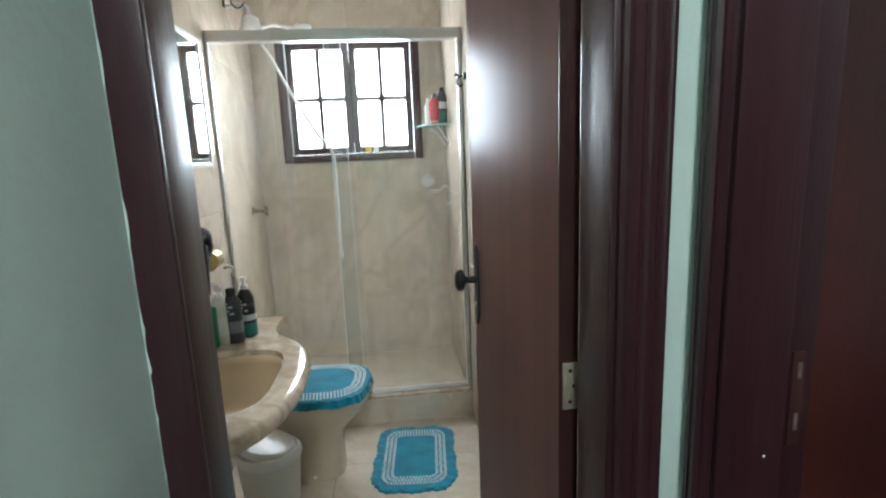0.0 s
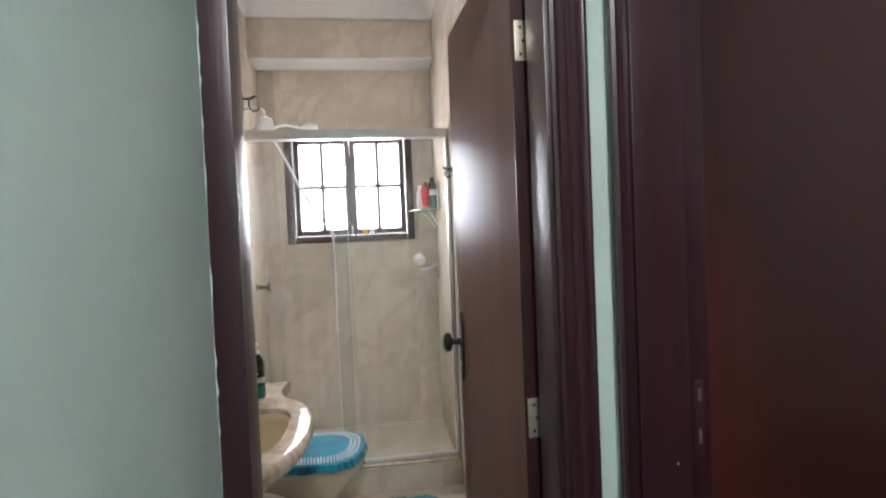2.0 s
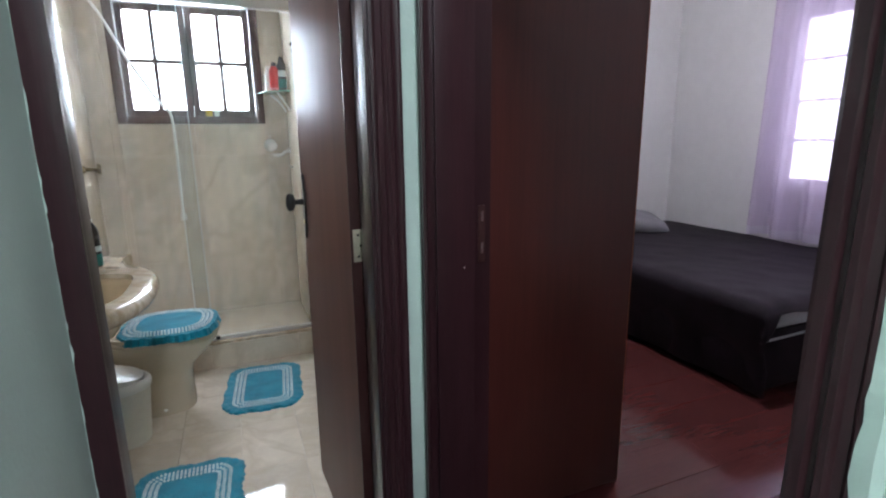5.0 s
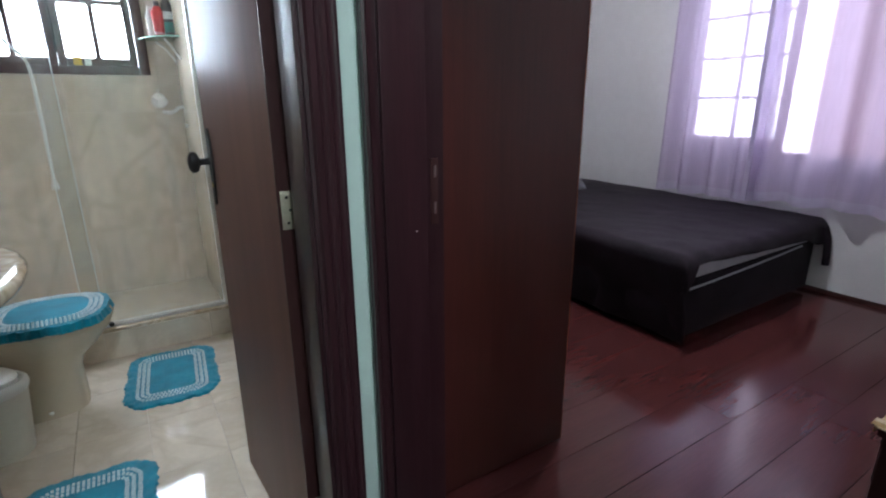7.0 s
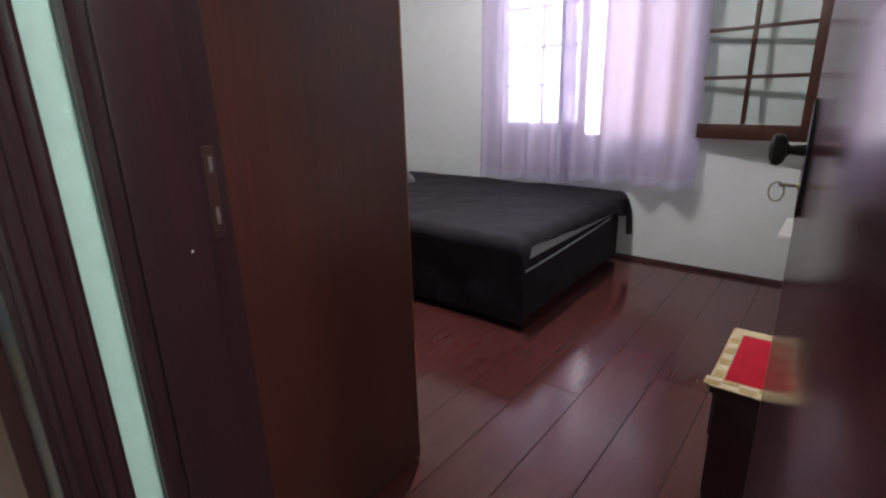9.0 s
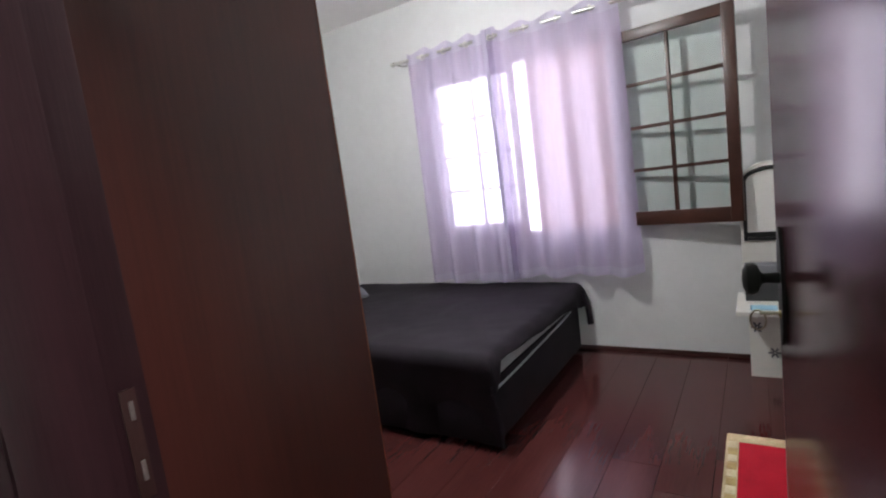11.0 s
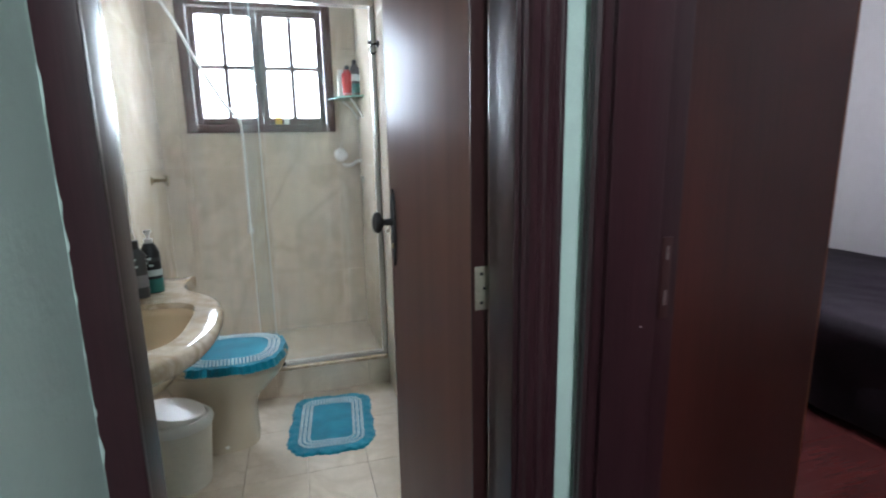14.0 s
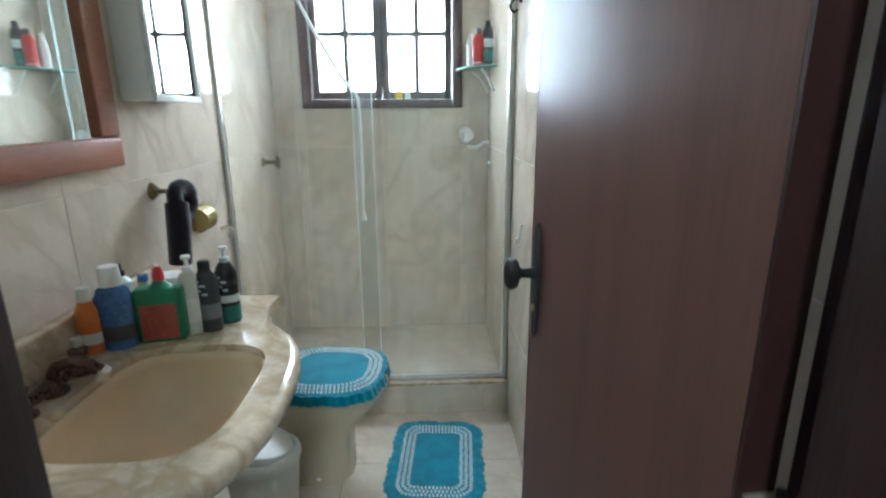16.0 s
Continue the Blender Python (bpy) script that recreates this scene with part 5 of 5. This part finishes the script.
for dx, tilt, dz in ((-0.042, 4, 0.0), (0.062, -28, 0.045)):
    arm = part("arm", tube([(LX, LY, HB - 0.16), (LX + dx * 0.6, LY, HB - 0.20 + dz), (LX + dx, LY, HB - 0.27 + dz)], 0.008, 8), BRONZE, lampb)
    part("socket", lathe([(0.016, 0.045), (0.022, 0.032), (0.024, -0.035), (0.018, -0.042), (0, -0.042)], (LX + dx, LY, HB - 0.305 + dz), 14, turn=(0, tilt, 0)), BRONZE, arm)
part("bulb", lathe([(0.012, 0), (0.014, -0.014), (0.024, -0.042), (0.023, -0.062), (0.012, -0.079), (0, -0.082)], (LX - 0.042, LY, HB - 0.346), 16), CLEAR_BULB, lampb)
# invented fixture, out of view, built round the added hall fill
hall_fill_dome = thing("ceiling_lamp", (0.06, -0.95, H), "round white glowing dome added for the unseen hall fill light", "ceiling lamp")
part("base", lathe([(0, 0), (0.15, 0), (0.152, -0.02), (0.14, -0.03), (0, -0.03)], (0.06, -0.95, H - 0.001), 28), WHITE_PLASTIC, hall_fill_dome)
part("dome", lathe([(0.138, -0.031), (0.13, -0.040), (0.10, -0.052), (0.05, -0.058), (0, -0.060)], (0.06, -0.95, H), 28), FILL_DOME, hall_fill_dome)


# ---- bedroom ----
wardrobe = thing("wardrobe", (0.92, 1.7, 0), "tall mahogany veneer wardrobe beside the bedroom door", "wardrobe")
part("side_panel", boxes((0.575, 1.268, 0.862, 0.882, 0.012, 2.45), bevel=0.002), WARDROBE, wardrobe)
part("side_panel", boxes((0.575, 1.268, 2.36, 2.38, 0.012, 2.45), bevel=0.002), WARDROBE, wardrobe)
part("back_panel", boxes((0.572, 0.580, 0.884, 2.358, 0.07, 2.43)), WARDROBE, wardrobe)
part("top_panel", boxes((0.580, 1.27, 0.884, 2.358, 2.41, 2.44), bevel=0.002), WARDROBE, wardrobe)
part("plinth", boxes((0.60, 1.235, 0.884, 2.358, 0.0, 0.07)), WARDROBE, wardrobe)
for k in range(3):
    y0 = 0.884 + k * 0.4917
    dr = part("door", boxes((1.270, 1.288, y0 + 0.002, y0 + 0.488, 0.075, 2.405), bevel=0.003), WARDROBE, wardrobe)
    part("handle", tube([(1.288, y0 + 0.05, 1.0), (1.318, y0 + 0.05, 1.01), (1.318, y0 + 0.05, 1.13), (1.288, y0 + 0.05, 1.14)], 0.005, 8), PALE_STEEL, dr)
part("edge_strip", boxes((1.2685, 1.2705, 0.861, 0.883, 0.012, 2.45)), MIRROR_WOOD, wardrobe, "lighter edging strip")

# bed with a black spread
bed = thing("bed", (3.05, 2.1, 0), "double bed with a black spread and exposed mattress edge", "bed")
part("base", boxes((2.335, 3.80, 1.090, 3.12, 0.03, 0.356), bevel=0.015), BEDSPREAD, bed, "black upholstered bed base")
mt = part("mattress", boxes((2.325, 3.815, 1.080, 3.14, 0.358, 0.480), bevel=0.035, seg=4), MATTRESS, bed, "grey-white mattress")
part("piping", tube([(2.315, 1.084, 0.312), (2.6, 1.080, 0.316), (3.2, 1.080, 0.335), (3.60, 1.084, 0.350)], 0.0065, 8), MATTRESS, mt, "pale piping")
spread = thing("bedspread", (3.05, 2.1, 0.47), "rumpled black bedspread lying over the bed", "bedspread")
bm = bmesh.new()
NX, NY = 110, 120
XA, XB, YA, YB = 2.30, 3.825, 1.055, 3.155


def over_edge(s, r):
    """Cloth laid over a rounded edge: how far in from the edge it lies and how far it has dropped, s along the cloth."""
    a = r * math.pi / 4
    if s > a:
        return r + s - a, 0.0
    if s > -a:
        th = (a - s) / r
        return r - r * math.sin(th), r - r * math.cos(th)
    return 0.0, r - s - a


def spread_point(i, j):
    """Spread over the mattress: to the floor on the free long side, a short lifted drop at the foot."""
    u, v = i / NX, j / NY
    side_len, foot_len = 0.46, 0.150
    s, t = -side_len + u * (side_len + XB - XA), -foot_len + v * (foot_len + YB - YA)
    fx = XA + max(s, 0)
    if t < 0 and s > 0:
        t *= 1 - (0.80 - 0.28 * (fx - XA)) * max(0.0, min(1.0, (fx - XA - 0.01) / 0.07)) * max(0.0, min(1.0, (XB - 0.10 - fx) / 0.20))
    ins, ds = over_edge(s, 0.055)
    inf, dt = over_edge(t, 0.060)
    wr = noise.noise(Vector((s * 1.6, t * 2.2, 0.3))) * 0.012 + noise.noise(Vector((s * 5, t * 4, 1.7))) * 0.006 + 0.0045 * noise.noise(Vector((s * 9 + t * 2, t * 7, 4.0))) + 0.006 * max(0.0, noise.noise(Vector((s * 3.2 - t * 2.1, t * 7, 9.0)))) ** 2
    x, y = XA + ins, YA + inf
    z = 0.500 + wr - max(ds, dt) - 0.25 * min(ds, dt)
    hang = min(1.0, ds / 0.3)
    x += -0.014 * math.sin(t * 15 + 0.6) * hang + 0.020 * noise.noise(Vector((t * 4, ds * 3, 0))) * hang + 0.045 * hang * hang
    fhang = min(1.0, dt / 0.12)
    y += (-0.010 * math.sin(x * 13) + 0.012 * noise.noise(Vector((x * 6, dt * 4, 2.0)))) * fhang - 0.010 * fhang
    if ds > 0.1 and dt > 0.03:
        y += 0.02
    return (x, y, max(z, 0.014 + 0.008 * math.sin(t * 23)))


grid = [[bm.verts.new(spread_point(i, j)) for j in range(NY + 1)] for i in range(NX + 1)]
for i in range(NX):
    for j in range(NY):
        bm.faces.new((grid[i][j], grid[i + 1][j], grid[i + 1][j + 1], grid[i][j + 1]))
cl = part("cloth", bm, BEDSPREAD, spread, smooth=80)
sm = cl.modifiers.new("thickness", "SOLIDIFY")
sm.thickness, sm.offset = 0.006, 1
part("corner_flap", tube([(3.79, 1.05, 0.46), (3.81, 1.03, 0.38), (3.815, 1.02, 0.30), (3.82, 1.015, 0.20)], 0.022, 10), BEDSPREAD, spread)


def cushion(name, at, turn, w, d, h, material, label):
    c = thing(name, at, label, "pillow", turn=turn)
    bm = bmesh.new()
    n = 18
    top, low = [], []
    for i in range(n + 1):
        for j in range(n + 1):
            u, v = 2 * i / n - 1, 2 * j / n - 1
            puff_ = ((1 - u ** 4) * (1 - v ** 4)) ** 0.5
            pinch = 1 - 0.06 * (u * u * v * v)
            z = h / 2 * puff_ * (1 + 0.18 * noise.noise(Vector((u * 2.5, v * 2.5, 0.5))))
            top.append(bm.verts.new((u * w / 2 * pinch, v * d / 2 * pinch, h / 2 + z)))
            low.append(bm.verts.new((u * w / 2 * pinch, v * d / 2 * pinch, h / 2 - z * 0.8)))
    for lay in (top, low):
        for i in range(n):
            for j in range(n):
                a = i * (n + 1) + j
                bm.faces.new((lay[a], lay[a + 1], lay[a + n + 2], lay[a + n + 1]))
    bmesh.ops.remove_doubles(bm, verts=bm.verts[:], dist=0.0005)
    part("cover", bm, material, c, "", True, smooth=80)
    return c


cushion("pillow", (3.14, 2.95, 0.500), (9, 8, -14), 0.62, 0.40, 0.17, PILLOW, "grey crumpled pillow at the head of the bed")

# window with one leaf closed and one swung open
window_2 = thing("window_2", (RX1 + 0.02, OY0, OZ0), "red-brown wooden bedroom window, one casement swung open", "window", "", "structure")
part("window_frame", boxes((RX1 - 0.004, RX1 + 0.11, OY0, OY0 + 0.045, OZ0, OZ1), (RX1 - 0.004, RX1 + 0.11, OY1 - 0.045, OY1, OZ0, OZ1), (RX1 - 0.004, RX1 + 0.11, OY0 + 0.045, OY1 - 0.045, OZ0, OZ0 + 0.045), (RX1 - 0.004, RX1 + 0.11, OY0 + 0.045, OY1 - 0.045, OZ1 - 0.045, OZ1), bevel=0.004), RED_WOOD, window_2)
LW, LH = (OY1 - OY0 - 0.09) / 2, OZ1 - OZ0 - 0.092
closed = window_sash(window_2, (0.0, 0.0, 0.0), (0, 0, 0), LW, LH, 2, 4, RED_WOOD, bar=0.020, stile=0.055, depth=0.034, arched=False, bottom=0.085)
closed.matrix_local = pose(0.045, OY1 - 0.046 - OY0 - LW, 0.046, 0, 0, 90)
open_leaf = window_sash(window_2, (0.0, 0.0, 0.0), (0, 0, 0), 0.727, 1.232, 2, 4, RED_WOOD, bar=0.022, stile=0.066, depth=0.034, arched=False, bottom=0.090)
open_leaf.matrix_local = pose(-0.105, 0.055, 0.056, 0, 0, -99.0)
for hz in (0.25, 1.12):
    part("hinge", boxes((3.790, 3.858, OY0 + 0.030, OY0 + 0.052, OZ0 + hz - 0.04, OZ0 + hz + 0.04), bevel=0.003), BRONZE, window_2)
setting("backdrop_bedroom", boxes((13.5, 13.51, -8.0, 16.0, -0.4, 9.0)), SKY_GLOW_EAST, "bright white overcast sky outside", "sky")


# curtains: two sheer panels on a rod
rod = thing("curtain_rod", (3.72, 1.5, 2.325), "thin silver curtain rod on wall brackets", "curtain rod")
part("bar", tube([(3.715, 0.50, 2.318), (3.715, 2.375, 2.330)], 0.012, 12), CHROME, rod)
for y, z in ((0.50, 2.318), (2.375, 2.330)):
    part("finial", lathe([(0, -0.022), (0.016, -0.016), (0.018, 0.012), (0, 0.022)], (3.715, y, z), 14, turn=(90, 0, 0)), CHROME, rod)
for y in (0.56, 1.46, 2.335):
    part("bracket", tube([(3.715, y, 2.318), (3.78, y, 2.318), (3.85, y, 2.33)], 0.006, 8), CHROME, rod)


def curtain(y0, y1, top0, bottom0, label, seed, waves, flare=0.0):
    """A sheer panel hung on eyelets, pleated in deep waves that loosen downwards, with a hem at the foot."""
    c = thing("curtain", (3.715, (y0 + y1) / 2, bottom0), label, "curtain", "sheer curtain pair")

    def at(u, v):
        ph = 2 * math.pi * waves * u + seed
        amp = 0.026 + 0.030 * v
        y = y0 + (y1 - y0) * u + flare * v * (u - 0.5) + 0.012 * v * noise.noise(Vector((u * 3, seed, v)))
        x = 3.715 + amp * math.sin(ph) + 0.016 * v * math.sin(ph * 0.5 + 1.3) + 0.012 * noise.noise(Vector((u * 5, v * 1.4, seed)))
        z = top0 + (bottom0 - top0) * v + 0.022 * math.sin(ph) * max(0.0, 1 - v * 8) + 0.006 * math.sin(ph * 0.7) * v
        return (x, y, z)

    def sheet(v0, v1, rows_, cols_):
        bm = bmesh.new()
        g = [[bm.verts.new(at(i / cols_, v0 + (v1 - v0) * j / rows_)) for j in range(rows_ + 1)] for i in range(cols_ + 1)]
        for i in range(cols_):
            for j in range(rows_):
                bm.faces.new((g[i][j], g[i + 1][j], g[i + 1][j + 1], g[i][j + 1]))
        return bm
    n = waves * 16
    part("header", sheet(0.0, 0.045, 2, n), HEM, c, "denser eyelet band", smooth=80)
    part("cloth", sheet(0.045, 0.965, 26, n), CURTAIN, c, "", smooth=80)
    part("hem", sheet(0.965, 1.0, 2, n), HEM, c, "stitched hem", smooth=80)
    for k in range(waves * 2):
        u = (k + 0.5) / (waves * 2)
        x, y, z = at(u, 0.022)
        part("eyelet", placed(lathe([(0.015, -0.002), (0.023, -0.003), (0.023, 0.003), (0.015, 0.002), (0.015, -0.002)], (0, 0, 0), 16), Matrix.Translation((3.715, y, 2.323)) @ Euler((radians(90), 0, radians(35 if k % 2 else -35))).to_matrix().to_4x4()), WHITE_PLASTIC, c)
    return c


curtain(1.470, 2.238, 2.378, 0.552, "sheer lilac curtain panel over the closed casement", 0.4, 4, 0.08)
right_panel = curtain(0.635, 1.540, 2.364, 0.582, "sheer lilac curtain panel with a white hem", 2.2, 4, 0.07)

# the gathered leading edge of one panel, folded over itself
bm = bmesh.new()
fold = [(-0.010, 1.545), (-0.030, 1.528), (-0.044, 1.532), (-0.030, 1.512), (-0.050, 1.520), (-0.042, 1.500), (-0.018, 1.506)]
columns = [[bm.verts.new((3.668 + x + 0.004 * math.sin(j * 0.7), y - 0.012 * j / 14 + 0.004 * math.sin(j * 0.55 + 1), 2.36 - 1.785 * j / 14)) for j in range(15)] for x, y in fold]
for a, b in zip(columns, columns[1:]):
    for j in range(14):
        bm.faces.new((a[j], b[j], b[j + 1], a[j + 1]))
part("side_hem", bm, HEM, right_panel, "gathered leading edge", smooth=80)

# low chest with a runner, and what stands behind the door
chest = thing("low_chest", (1.85, -0.19, 0), "low dark wooden chest standing by the open door", "chest")
part("body", boxes((1.63, 2.03, -0.42, 0.045, 0.03, 0.385), bevel=0.006), DARK_CHEST, chest)
part("top", boxes((1.615, 2.045, -0.43, 0.058, 0.387, 0.410), bevel=0.005), DARK_CHEST, chest)
for x in (1.65, 1.99):
    for y in (-0.39, 0.02):
        part("foot", boxes((x - 0.02, x + 0.02, y - 0.02, y + 0.02, 0, 0.03), bevel=0.004), DARK_CHEST, chest)
part("drawer", boxes((1.66, 2.00, 0.046, 0.054, 0.22, 0.37), bevel=0.003), DARK_CHEST, chest)
runner = thing("table_runner", (1.83, -0.18, 0.41), "red table runner with gold patterned trim", "table runner")
part("field", boxes((1.665, 2.000, -0.40, 0.030, 0.4105, 0.4145), bevel=0.0015), RUNNER_RED, runner)
for span in ((1.610, 1.664, -0.43, 0.062), (2.001, 2.050, -0.43, 0.062)):
    part("trim", boxes((*span, 0.4105, 0.4150), bevel=0.0015), RUNNER_TRIM, runner, "gold patterned border")
part("trim", boxes((1.6645, 2.0005, 0.0305, 0.062, 0.4105, 0.4150), bevel=0.0015), RUNNER_TRIM, runner, "gold patterned border")
part("overhang", boxes((1.612, 2.048, 0.0625, 0.0665, 0.395, 0.4145), bevel=0.0015), RUNNER_TRIM, runner, "gold patterned border")

for k in range(11):
    y = -0.41 + k * 0.0445
    for x0 in (1.6155, 1.6390):
        part("trim_patch", boxes((x0, x0 + 0.0215, y, y + 0.040, 0.4152, 0.4164), bevel=0.0005), TRIM_PALE if (k + (x0 > 1.63)) % 2 else TRIM_GOLD, runner)
for k in range(8):
    x0 = 1.668 + k * 0.0415
    part("trim_patch", boxes((x0, x0 + 0.037, 0.034, 0.059, 0.4152, 0.4164), bevel=0.0005), TRIM_PALE if k % 2 else TRIM_GOLD, runner)

keys = thing("key_ring", (1.37, -0.07, 1.02), "steel key with a wire ring hanging in the door lock", "keys")
part("key", tube([(1.355, -0.085, 1.032), (1.352, -0.045, 1.032)], 0.0035, 8), PALE_STEEL, keys)
part("ring", tube([(1.352 + 0.002, -0.042 + 0.013 * math.cos(a * math.pi / 8), 1.018 + 0.019 * math.sin(a * math.pi / 8)) for a in range(17)], 0.0018, 6), PALE_STEEL, keys)

desk = thing("white_desk", (3.62, -0.15, 0), "small white desk with flower decals beside the wall", "desk")
part("top", boxes((3.36, 3.80, -0.50, 0.075, 0.42, 0.445), bevel=0.003), DESK_WHITE, desk)
sp = part("side_panel", boxes((3.56, 3.78, -0.48, 0.02, 0.0, 0.419), bevel=0.003), DESK_WHITE, desk)


def flower(x, y, z, r, parent):
    bm = bmesh.new()
    for k in range(6):
        a = k * math.pi / 3
        for q in (0.35, 0.7):
            bmesh.ops.create_cube(bm, size=1.0, matrix=Matrix.Translation((x, y + q * r * math.cos(a), z + q * r * math.sin(a))) @ Euler((a, 0, 0)).to_matrix().to_4x4() @ Matrix.Diagonal((0.002, r * 0.42, r * 0.30, 1)))
    part("flower_decal", bm, PILLOW, parent, "grey flower decal")


flower(3.559, -0.02, 0.30, 0.035, sp)
flower(3.559, -0.10, 0.15, 0.035, sp)
seat_ = thing("display_board", (3.70, -0.12, 0.445), "white arched board with black frame on the desk", "board")
arch = [(-0.16, 0.0), (0.16, 0.0), (0.16, 0.66)] + [(0.16 * math.cos(a * math.pi / 12), 0.66 + 0.13 * math.sin(a * math.pi / 12)) for a in range(1, 12)] + [(-0.16, 0.66)]
part("backing", placed(prism(arch, 0, 0.018, 0.004), axes((3.72, -0.12, 0.448), (0, 1, 0), (0, 0, 1), (1, 0, 0))), DESK_WHITE, seat_)
inner_ = [(x * 0.84, 0.34 + y * 0.52) for x, y in arch]
part("panel", placed(prism(inner_, 0, 0.004), axes((3.7155, -0.12, 0.448), (0, 1, 0), (0, 0, 1), (1, 0, 0))), WHITE_PLASTIC, seat_)
part("frame", tube([(3.712, -0.12 + x, 0.448 + y) for x, y in inner_] + [(3.712, -0.12 + inner_[0][0], 0.448 + inner_[0][1])], 0.013, 8, smooth=1), BLACK, seat_)
part("crossbar", boxes((3.700, 3.7145, -0.255, 0.015, 0.80, 0.83), bevel=0.003), BLACK, seat_)
bulbt = thing("ceiling_lamp", (2.20, 1.34, H), "bare lit bulb on a white ceiling holder", "ceiling lamp")
part("holder", lathe([(0, 0), (0.05, 0), (0.052, -0.012), (0.025, -0.04), (0.022, -0.09), (0, -0.09)], (2.20, 1.34, H - 0.001), 20), WHITE_PLASTIC, bulbt)
part("cord", tube([(2.20, 1.34, H - 0.09), (2.20, 1.34, H - 0.26)], 0.005, 8), WHITE_PLASTIC, bulbt)
part("bulb", lathe([(0.013, 0), (0.016, -0.02), (0.028, -0.05), (0.028, -0.07), (0.016, -0.09), (0, -0.094)], (2.20, 1.34, H - 0.40 + 0.155), 18), BULB_ON, bulbt)
box_ = thing("cosmetic_box", (3.64, -0.06, 0.445), "grey patterned box standing on the white desk", "box")
part("box", boxes((3.59, 3.69, -0.22, 0.03, 0.4455, 0.60), bevel=0.006), CHARCOAL, box_)
part("lid", boxes((3.587, 3.693, -0.223, 0.033, 0.601, 0.655), bevel=0.008), PILLOW, box_, "grey mottled lid")
cloth_ = thing("blue_cloth", (3.44, -0.06, 0.445), "small pale blue cloth lying on the desk", "cloth")
bm = bmesh.new()
gg = [[bm.verts.new((3.40 + i * 0.012, -0.12 + j * 0.014, 0.447 + 0.014 * (0.5 + noise.noise(Vector((i * 0.5, j * 0.5, 2.0)))) * math.sin(math.pi * i / 8) * math.sin(math.pi * j / 9))) for j in range(10)] for i in range(9)]
for i in range(8):
    for j in range(9):
        bm.faces.new((gg[i][j], gg[i + 1][j], gg[i + 1][j + 1], gg[i][j + 1]))
cb = part("cloth", bm, BLUE_CLOTH, cloth_, smooth=80)
sb = cb.modifiers.new("thickness", "SOLIDIFY")
sb.thickness, sb.offset = 0.002, 1


# ---- boards and tiles ----
def floor_pose(z):
    return lambda u, v: pose(u, v, z)


rng = random.Random(5)
y_edges = [RY0] + [y for y in (0.36 + 0.21 * k for k in range(-6, 16)) if RY0 + 0.03 < y < RY1 - 0.03] + [RY1]
for a, b in zip(y_edges, y_edges[1:]):
    cuts = [RX0 + 0.02, RX0 + 0.02 + rng.uniform(0.9, 2.6), RX1]
    for c, d in zip(cuts, cuts[1:]):
        piece("floorboard", (d - c - 0.002, b - a - 0.0014, 0.018), pose((c + d) / 2, (a + b) / 2, -0.009 + rng.uniform(-0.0004, 0.0004)), PLANK, floor_bed, 0.001)
TW, TH = 0.493, 0.734
tiled(floor_bath, "floor_tile", FLOOR_TILE, BX0, BX1, BY0 - 0.015, 2.584, 0.248, 0.365, -0.066, 1.500, floor_pose(-0.004))
tiled(wall_bath_west, "wall_tile", TILE, BY0, BY1, 0.0, HB, 2 * TW, TH, 2.62, 1.21, lambda u, v: axes((BX0 - 0.004, u, v), (0, 1, 0), (0, 0, 1), (1, 0, 0)))
tiled(wall_bath_east, "wall_tile", TILE, BY0, BY1, 0.0, HB, 2 * TW, TH, 2.62, 1.21, lambda u, v: axes((BX1 + 0.004, u, v), (0, -1, 0), (0, 0, 1), (-1, 0, 0)))


def north(u, v):
    return axes((u, BY1 + 0.004, v), (1, 0, 0), (0, 0, 1), (0, -1, 0))


for span in ((BX0, WX0, 0.075, 2.648), (WX1, BX1, 0.075, 2.648), (WX0, WX1, 0.075, WZ0), (WX0, WX1, WZ1, 2.648)):
    tiled(wall_bath_north, "wall_tile", TILE, *span, TW, TH, -0.203, 1.21, north)
tiled(beam_bath, "wall_tile", TILE, BX0, BX1, 2.652, HB - 0.13, TW, TH, -0.203, 2.31, lambda u, v: axes((u, 3.204, v), (1, 0, 0), (0, 0, 1), (0, -1, 0)))
tiled(curb, "wall_tile", TILE, BX0, BX1, 0.0, 0.147, TW, TH, -0.203, 1.21, lambda u, v: axes((u, 2.581, v), (1, 0, 0), (0, 0, 1), (0, -1, 0)))
